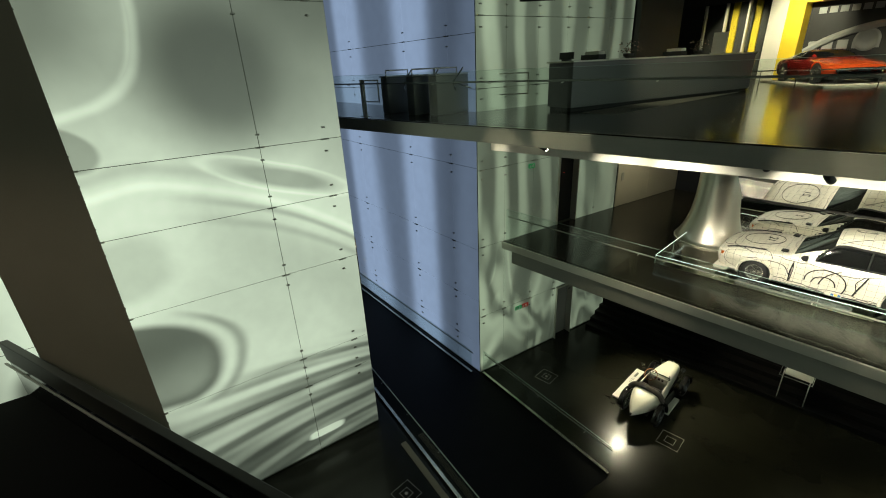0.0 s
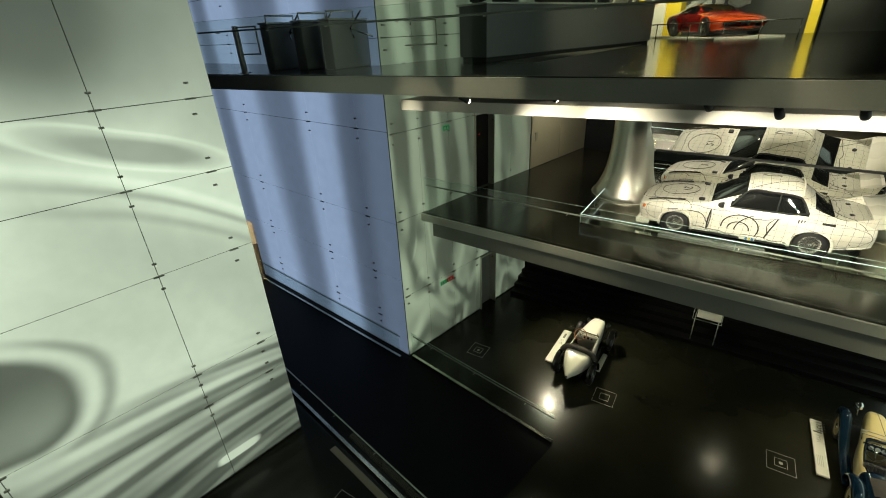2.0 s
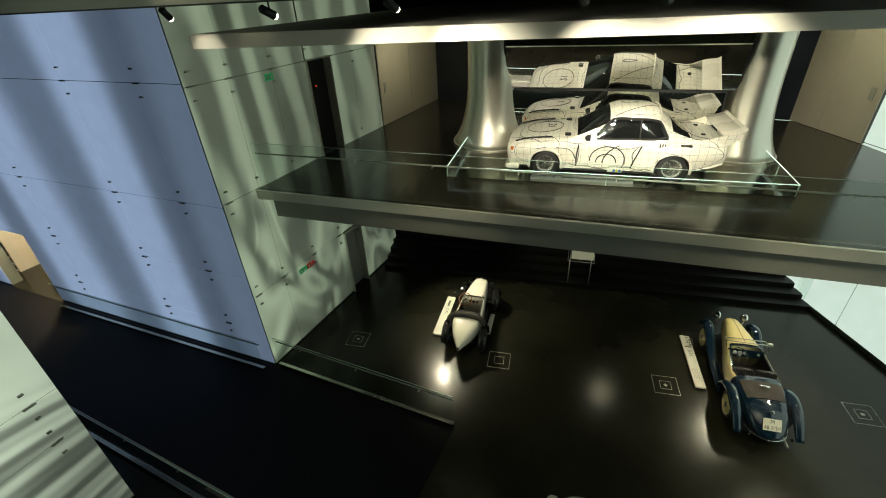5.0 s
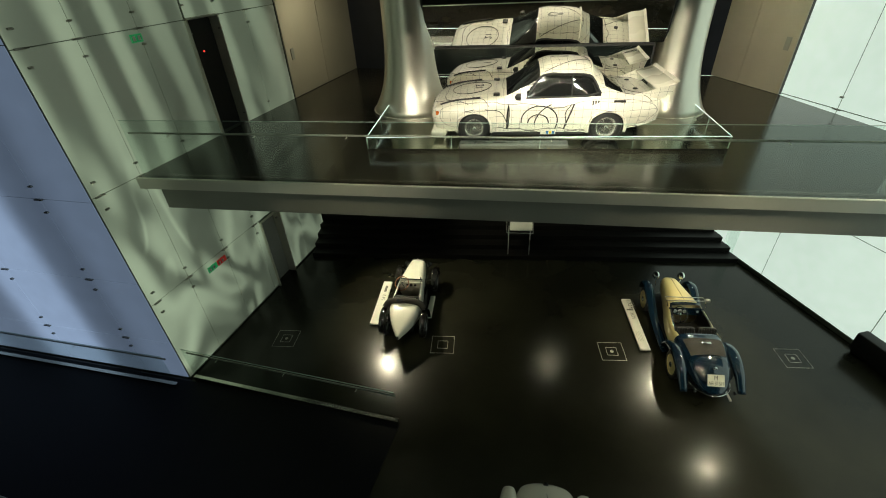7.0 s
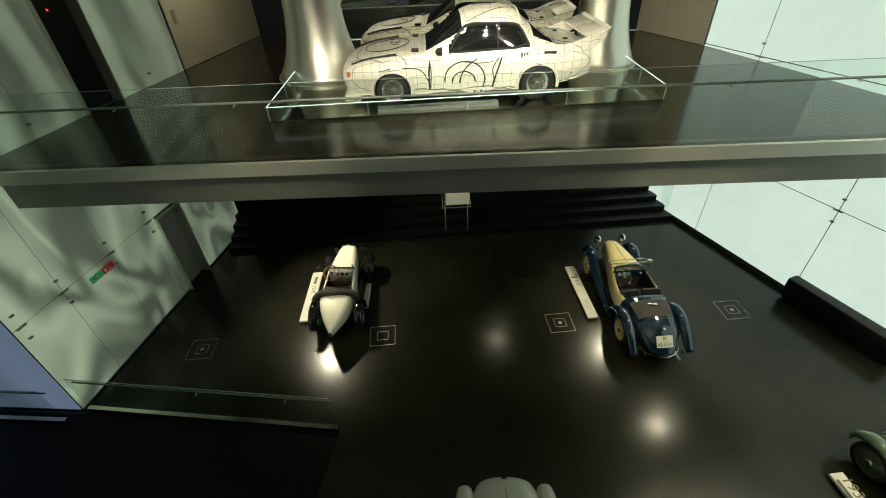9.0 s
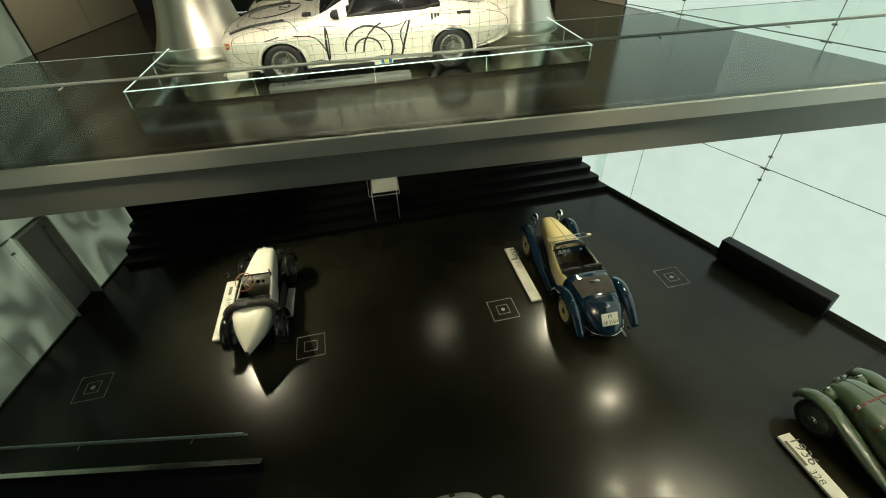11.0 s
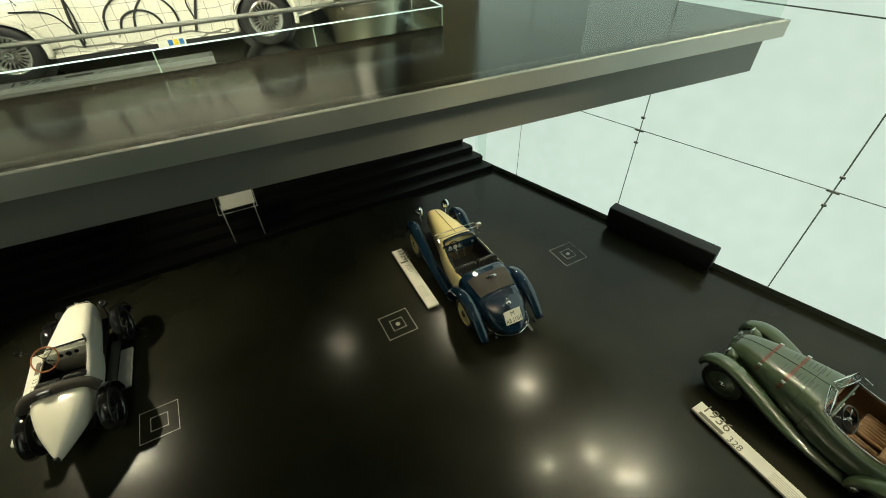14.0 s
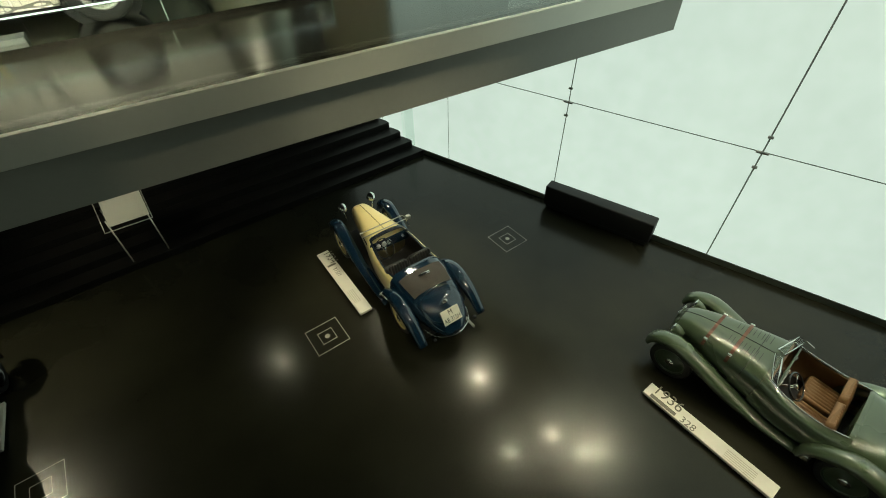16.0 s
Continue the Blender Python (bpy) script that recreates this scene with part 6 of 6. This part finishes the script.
lec = thing("lectern", "white information lectern on thin steel legs", "lectern", m=pose(-2.28, 15.52, 0.155, 0, 0, 10))
part("panel", boxes((-0.34, -0.02, -0.012, 0.34, 0.58, 0.012), m=pose(0.04, -0.2, 0.98, 32, 0, 0), bevel=0.004), "white_paint", lec, "tilted white panel")
fr = [Matrix(pose(0, -0.2, 0.96, 32, 0, 0)) @ Vector(p) for p in ((-0.4, -0.09, 0), (0.4, -0.09, 0), (0.4, 0.62, 0), (-0.4, 0.62, 0))]
part("frame", tube(bmesh.new(), fr, 0.013, 8, True), "steel", lec, "", True)
for s in (-1, 1):
    part("leg", tube(bmesh.new(), [(0.33 * s, -0.1, 0.0), (0.33 * s, -0.06, 1.02)], 0.014, 8), "steel", lec, "", True)
    part("rear_leg", tube(bmesh.new(), [(0.33 * s, -0.08, 0.5), (0.33 * s, 0.16, 1.16)], 0.011, 8), "chrome", lec, "", True)

# green exit sign, red and green wall sign
for y, z, w, cols, lab in ((10.75, 7.17, 0.26, ("sign_green",), "small green exit sign on the backlit wall"), (10.5, 2.12, 0.62, ("sign_green", "sign_red"), "green and red safety signs on the backlit wall")):
    s = thing("safety_sign", lab, "sign", m=pose(-9.07, y, z))
    n = len(cols)
    for k, c in enumerate(cols):
        pl_ = part("sign_plate", boxes((0.0, -w / 2 + w * k / n + 0.01, -0.07, 0.025, -w / 2 + w * (k + 1) / n - 0.01, 0.07)), c, s)
        for j in range(2):
            part("pictogram", boxes((0.025, -w / 2 + w * k / n + 0.04 + j * 0.11, -0.04, 0.029, -w / 2 + w * k / n + 0.1 + j * 0.11, 0.04)), "plate", pl_)

# warm doorway at the end of the blue wall
tagged(part("side_room", boxes((-22.2, 9.2, 0, -17.9, 9.3, 2.9), (-22.2, 8.35, 2.62, -17.9, 9.2, 2.9), (-17.95, 8.35, 0, -17.9, 9.2, 2.62), (-22.2, 8.35, 0, -22.1, 9.2, 2.62)), "plaster"), "warm cream side room seen through the doorway", "room", kind="structure")
# lamp and point light added out of sight, to make the room bright
sr = thing("ceiling_lamp", "unseen warm lamp added to light the side room", "lamp", m=pose(-19.4, 8.85, 2.62))
part("face", lathe(bmesh.new(), [(0.15, 0.0), (0.15, -0.03), (0.1, -0.04)], 18, pose(0, 0, 0, 90, 0, 0)), "warm_lamp", sr, "", True)
l_ = bpy.data.lights.new("side_room_light", "POINT")
l_.energy, l_.color, l_.shadow_soft_size = 320, (1.0, 0.86, 0.6), 0.1
new("side_room_light", l_).location = (-19.4, 8.8, 2.4)

# ---- slanted column and dark parapet beside the walk ----
bm = prism(bmesh.new(), [(-7.75, -0.25), (-8.3, -1.75), (-8.62, -1.63), (-8.1, -0.4)], 0.0, Z_TOP)
bmesh.ops.bevel(bm, geom=bm.edges[:], offset=0.012, segments=2, affect="EDGES")
tagged(part("column", bm, "column"), "broad warm grey column beside the parapet", "column", kind="structure")

# ---- entrance level ----
desk = thing("reception_desk", "long grey lacquered reception desk with a raised counter", "desk", m=pose(-7.75, 9.95, Z_UP, 0, 0, 87))
part("front_panel", boxes((0, -0.9, 0.1, 8.1, -0.05, 1.16), bevel=0.01), "desk", desk)
part("counter", boxes((-0.04, -0.94, 1.16, 8.14, 0.0, 1.2), bevel=0.01), "steel", desk)
part("toe_kick", boxes((0.05, -0.85, 0.0, 8.05, -0.1, 0.1)), "black", desk)
for x, lab, kind in ((0.25, "small black screen standing on the reception desk", "screen"), (1.2, "box of pale leaflets on the reception desk", "leaflets"), (4.6, "box of pale leaflets on the reception desk", "leaflets"), (6.8, "white sign in a stand on the reception desk", "sign")):
    mm = pose(-7.75, 9.95, Z_UP, 0, 0, 87) @ Matrix.Translation((x, -0.4, 1.2))
    if kind == "screen":
        t_ = thing("desk_screen", lab, "screen", m=mm)
        part("display", boxes((-0.02, -0.24, 0.04, 0.02, 0.24, 0.2), bevel=0.006), "black", t_)
        part("stand", boxes((-0.08, -0.1, 0, 0.08, 0.1, 0.04), bevel=0.006), "black", t_)
    elif kind == "leaflets":
        t_ = thing("leaflet_box", lab, "leaflet box", m=mm)
        part("tray", boxes((-0.14, -0.3, 0, 0.14, 0.3, 0.12), bevel=0.006), "black", t_)
        part("paper", boxes((-0.11, -0.27, 0.12, 0.11, 0.2, 0.2), bevel=0.004), "white_paint", t_)
    else:
        t_ = thing("desk_sign", lab, "sign", m=mm)
        part("card", boxes((-0.012, -0.22, 0.03, 0.012, 0.22, 0.62), bevel=0.004), "white_paint", t_)
        part("foot", boxes((-0.1, -0.2, 0, 0.1, 0.2, 0.03)), "steel", t_)


def flower_bowl(m):
    f = thing("flower_bowl", "dark bowl of dried flowers on the reception desk", "flowers", "flower bowls", m=m)
    part("bowl", lathe(bmesh.new(), [(0.06, 0), (0.13, 0.05), (0.15, 0.12), (0.13, 0.12), (0.1, 0.04)], 16, pose(0, 0, 0, 90, 0, 0)), "black", f, "", True)
    rnd = random.Random(4)
    for nm, mt, n in (("leaves", "leaf", 70), ("blossoms", "blossom", 40)):
        bm = bmesh.new()
        for _ in range(n):
            a, e, r = rnd.uniform(0, 6.28), rnd.uniform(0.1, 1.5), rnd.uniform(0.1, 0.34)
            p = Vector((math.cos(a) * math.cos(e) * r * 1.2, math.sin(a) * math.cos(e) * r * 1.2, 0.1 + math.sin(e) * r))
            d = Vector((rnd.uniform(-1, 1), rnd.uniform(-1, 1), rnd.uniform(-0.2, 1))).normalized() * 0.06
            q = d.orthogonal().normalized() * 0.022
            bm.faces.new([bm.verts.new(p), bm.verts.new(p + d * 0.5 + q), bm.verts.new(p + d), bm.verts.new(p + d * 0.5 - q)])
        part(nm, bm, mt, f)
    return f


fb = flower_bowl(pose(-7.75, 9.95, Z_UP, 0, 0, 87) @ Matrix.Translation((2.5, -0.45, 1.2)))
copy_thing(fb, pose(-7.75, 9.95, Z_UP, 0, 0, 87) @ Matrix.Translation((5.7, -0.45, 1.2)))

for k in range(5):
    a0, a1 = k / 5, (k + 1) / 5
    P = lambda t, w: (-5.55 - 0.9 * t - w * 0.95, 9.83 + 7.6 * t + w * 0.1)
    tagged(part("floor_mat", prism(bmesh.new(), [P(a0 + 0.004, 0), P(a1 - 0.004, 0), P(a1 - 0.004, 1), P(a0 + 0.004, 1)], Z_UP, Z_UP + 0.006), "mat"), "pale grey mat tile on the dark floor", "mat", "pale mat tiles")


def gate_post(x, y, turn, w=0.55):
    g = thing("gate_post", "grey steel post with a rectangular tube gate", "gate", "gate posts", m=pose(x, y, Z_UP, 0, 0, turn))
    part("post", boxes((-0.05, -0.05, 0.0, 0.05, 0.05, 0.98), bevel=0.012), "steel", g, "", True)
    part("foot_plate", boxes((-0.1, -0.1, 0, 0.1, 0.1, 0.015)), "steel", g)
    part("gate_frame", tube(bmesh.new(), [(0.06, 0, 0.95), (0.06 + w, 0, 0.95), (0.06 + w, 0, 0.4), (0.06, 0, 0.4)], 0.022, 8, True), "steel", g, "", True)


gate_post(-11.0, 6.1, 20)
gate_post(-9.2, 9.35, 60, 0.9)


def turnstile(x, y, turn):
    t = thing("turnstile", "dark steel tripod turnstile cabinet", "turnstile", "turnstiles", m=pose(x, y, Z_UP, 0, 0, turn))
    part("cabinet", boxes((-0.6, -0.16, 0.0, 0.6, 0.16, 1.0), bevel=0.03), "steel_dark", t, "", True)
    part("lid", boxes((-0.62, -0.18, 1.0, 0.62, 0.18, 1.04), bevel=0.01), "steel", t)
    for a in (90, 210, 330):
        d = Vector((0.35 * math.cos(radians(a)), -0.4, 0.35 * math.sin(radians(a))))
        part("arm", tube(bmesh.new(), [(0, -0.16, 0.82), tuple(Vector((0, -0.16, 0.82)) + d)], 0.02, 8), "chrome", t, "", True)
    part("guard_hoop", tube(bmesh.new(), [(-0.5, 0.0, 1.03), (-0.5, 0.0, 1.18), (0.3, 0.0, 1.18), (0.3, 0.0, 1.03)], 0.02, 8), "steel", t, "", True)


for k, (x, y) in enumerate(((-11.2, 7.4), (-10.2, 7.7), (-9.5, 8.0))):
    turnstile(x, y, 100)

# back of the entrance level: glazed doors, white pier, yellow frame round a dark photo wall
UPY = 25.5
tagged(part("wall_entrance", boxes((-19, UPY, Z_UP, -12.5, UPY + 0.2, Z_TOP), (-9.08, 15.25, Z_UP, -8.9, 17.6, Z_TOP), (-12.5, UPY, Z_UP + 3.4, -8.6, UPY + 0.2, Z_TOP)), "dark_wall"), "dark grey wall at the entrance", "wall", kind="structure")
gd = thing("glass_doors", "glazed entrance doors in steel frames with a yellow room behind", "door", kind="structure")
for k in range(4):
    x = -12.4 + k * 1.0
    part("mullion", boxes((x - 0.05, UPY - 0.08, Z_UP, x + 0.05, UPY + 0.08, Z_UP + 3.4), bevel=0.01), "steel", gd)
    if k < 3:
        p = part("pane", boxes((x + 0.05, UPY - 0.01, Z_UP + 0.05, x + 0.95, UPY + 0.01, Z_UP + 3.35)), "glass", gd)
        p.visible_shadow = False
for x in (-11.2, -10.2):
    tagged(part("yellow_pillar", boxes((x - 0.14, 25.9, Z_UP, x + 0.14, 26.0, Z_TOP), bevel=0.01), "yellow"), "bright yellow square pillar behind the entrance doors", "pillar", "yellow pillars", kind="structure")
tagged(part("white_pier", boxes((-9.4, UPY - 0.3, Z_UP, -8.65, UPY + 0.2, Z_TOP)), "white_paint"), "white wall pier", "wall", kind="structure")
fr_ = thing("photo_wall", "dark photo wall of a giant wheel and car front in a yellow frame", "display wall", kind="structure")
part("photo", boxes((-8.0, UPY + 0.1, Z_UP, 2.2, UPY + 0.2, Z_UP + 3.0)), "photo_dark", fr_)
part("frame_side", boxes((-8.65, UPY - 0.5, Z_UP, -8.0, UPY + 0.2, Z_UP + 3.5), bevel=0.01), "yellow", fr_)
part("frame_side", boxes((-3.3, UPY - 0.3, Z_UP, -2.97, UPY + 0.1, Z_UP + 3.0), bevel=0.01), "yellow", fr_)
part("frame_top", boxes((-8.0, UPY - 0.5, Z_UP + 3.0, 2.2, UPY + 0.2, Z_UP + 3.5), bevel=0.01), "yellow", fr_)
part("pictured_band", tube(bmesh.new(), smooth_path([(-7.9, UPY + 0.08, Z_UP + 1.1), (-7.0, UPY + 0.08, Z_UP + 1.6), (-5.6, UPY + 0.08, Z_UP + 2.0), (-3.4, UPY + 0.08, Z_UP + 2.1)]), 0.14, 6), "photo_grey", fr_)
part("pictured_lamp", lathe(bmesh.new(), [(0.42, 0), (0.42, -0.05), (0.3, -0.06), (0.29, -0.04), (0.12, -0.03)], 28, pose(-5.87, UPY + 0.1, Z_UP + 1.46)), "photo_grey", fr_, "", True)
for k in range(7):
    part("title_bar", boxes((-7.7 + k * 0.36, UPY + 0.07, Z_UP + 2.55, -7.44 + k * 0.36, UPY + 0.1, Z_UP + 2.78)), "photo_grey", fr_)
for k in range(5):
    part("title_bar", boxes((-7.8 + k * 0.5, UPY + 0.07, Z_UP + 1.15, -7.45 + k * 0.5, UPY + 0.1, Z_UP + 1.5)), "photo_grey", fr_)
for x in (-8.6, -7.4, -6.2):
    s = thing("hanging_screen", "black screen hung from the ceiling above the desk", "screen", "hung screens", m=pose(x - 0.3, 10.6 + (x + 8.6) * 3.0, 11.75, 0, 0, 60))
    part("display", boxes((-0.5, -0.04, 0, 0.5, 0.04, 0.62), bevel=0.01), "black", s)
    part("rod", tube(bmesh.new(), [(0, 0, 0.62), (0, 0, Z_TOP - 11.75)], 0.02, 8), "black", s)

CONCEPT = pose(-5.85, 22.4, Z_UP, 0, 0, -46)
platform = part("car_platform", boxes((-2.5, -1.2, 0.0, 2.5, 1.2, 0.07), bevel=0.01), "white_paint")
platform.matrix_basis = CONCEPT
tagged(platform, "low white platform under the orange car", "platform")
wedge_car(CONCEPT @ Matrix.Translation((0, 0, 0.07)))
br = thing("barrier_rail", "low steel barrier rail round the orange car", "barrier", m=along((-8.0, 19.5), (-2.8, 20.9), Z_UP)[0])
part("top_rail", tube(bmesh.new(), [(0, 0, 0.55), (5.4, 0, 0.55)], 0.018, 8), "chrome", br, "", True)
for k in range(6):
    part("upright", tube(bmesh.new(), [(0.05 + 1.06 * k, 0, 0), (0.05 + 1.06 * k, 0, 0.55)], 0.016, 8), "chrome", br, "", True)
# extra ceiling spotlights added as fill, to brighten the entrance level
for x, y, tg, w in ((-5.5, 18.4, (-5.8, 22.4, 9.5), 900), (-2.6, 19.0, (-5.0, 21.6, 9.5), 900), (-7.6, 22.0, (-8.2, 25.3, 11.0), 1300), (-3.6, 22.0, (-3.4, 25.3, 10.6), 1400), (-10.6, 23.0, (-10.8, 25.9, 10.4), 900), (-3.5, 11.5, (-7.0, 14.5, 9.4), 260)):
    lamp_fixture(x, y, Z_TOP, tg, w, 60)

# ---- walkway on the near side of the middle level, with its dark parapet ----
pm_, pl_len = along((-9.9, -2.846), (-2.2, 1.45), Z_MID)
near = thing("walkway_parapet", "dark brown parapet with a steel strip on the near walkway", "parapet", m=pm_, kind="structure")
part("lower_panel", boxes((0, -0.03, -0.5, pl_len, 0.03, 0.52)), "gloss_black", near, "black glossy lower panel")
part("cap", boxes((0, -0.06, 0.74, pl_len, 0.06, 1.14), bevel=0.012), "parapet", near, "dull dark brown cap")
part("glass_strip", boxes((0, -0.04, 0.52, pl_len, 0.04, 0.715)), "blue_dark", near, "dark glossy strip")
part("rail", tube(bmesh.new(), [(0, -0.09, 0.69), (pl_len, -0.09, 0.69)], 0.022, 10), "steel_dark", near, "slim steel rail", True)
for k in range(8):
    x = 0.7 + k * 1.1
    part("stud", lathe(bmesh.new(), [(0.03, 0.0), (0.03, -0.03), (0.012, -0.04)], 12, pose(x, -0.04, 0.6)), "steel_dark", near, "", True)
tagged(part("near_walkway", prism(bmesh.new(), [(-8.72, -2.22), (-2.2, 1.4), (-1.0, -0.6), (-1.0, -9), (-8.5, -9)], Z_MID - 0.4, Z_MID), "walk_black"), "black walkway floor of the middle level", "walkway", kind="structure")
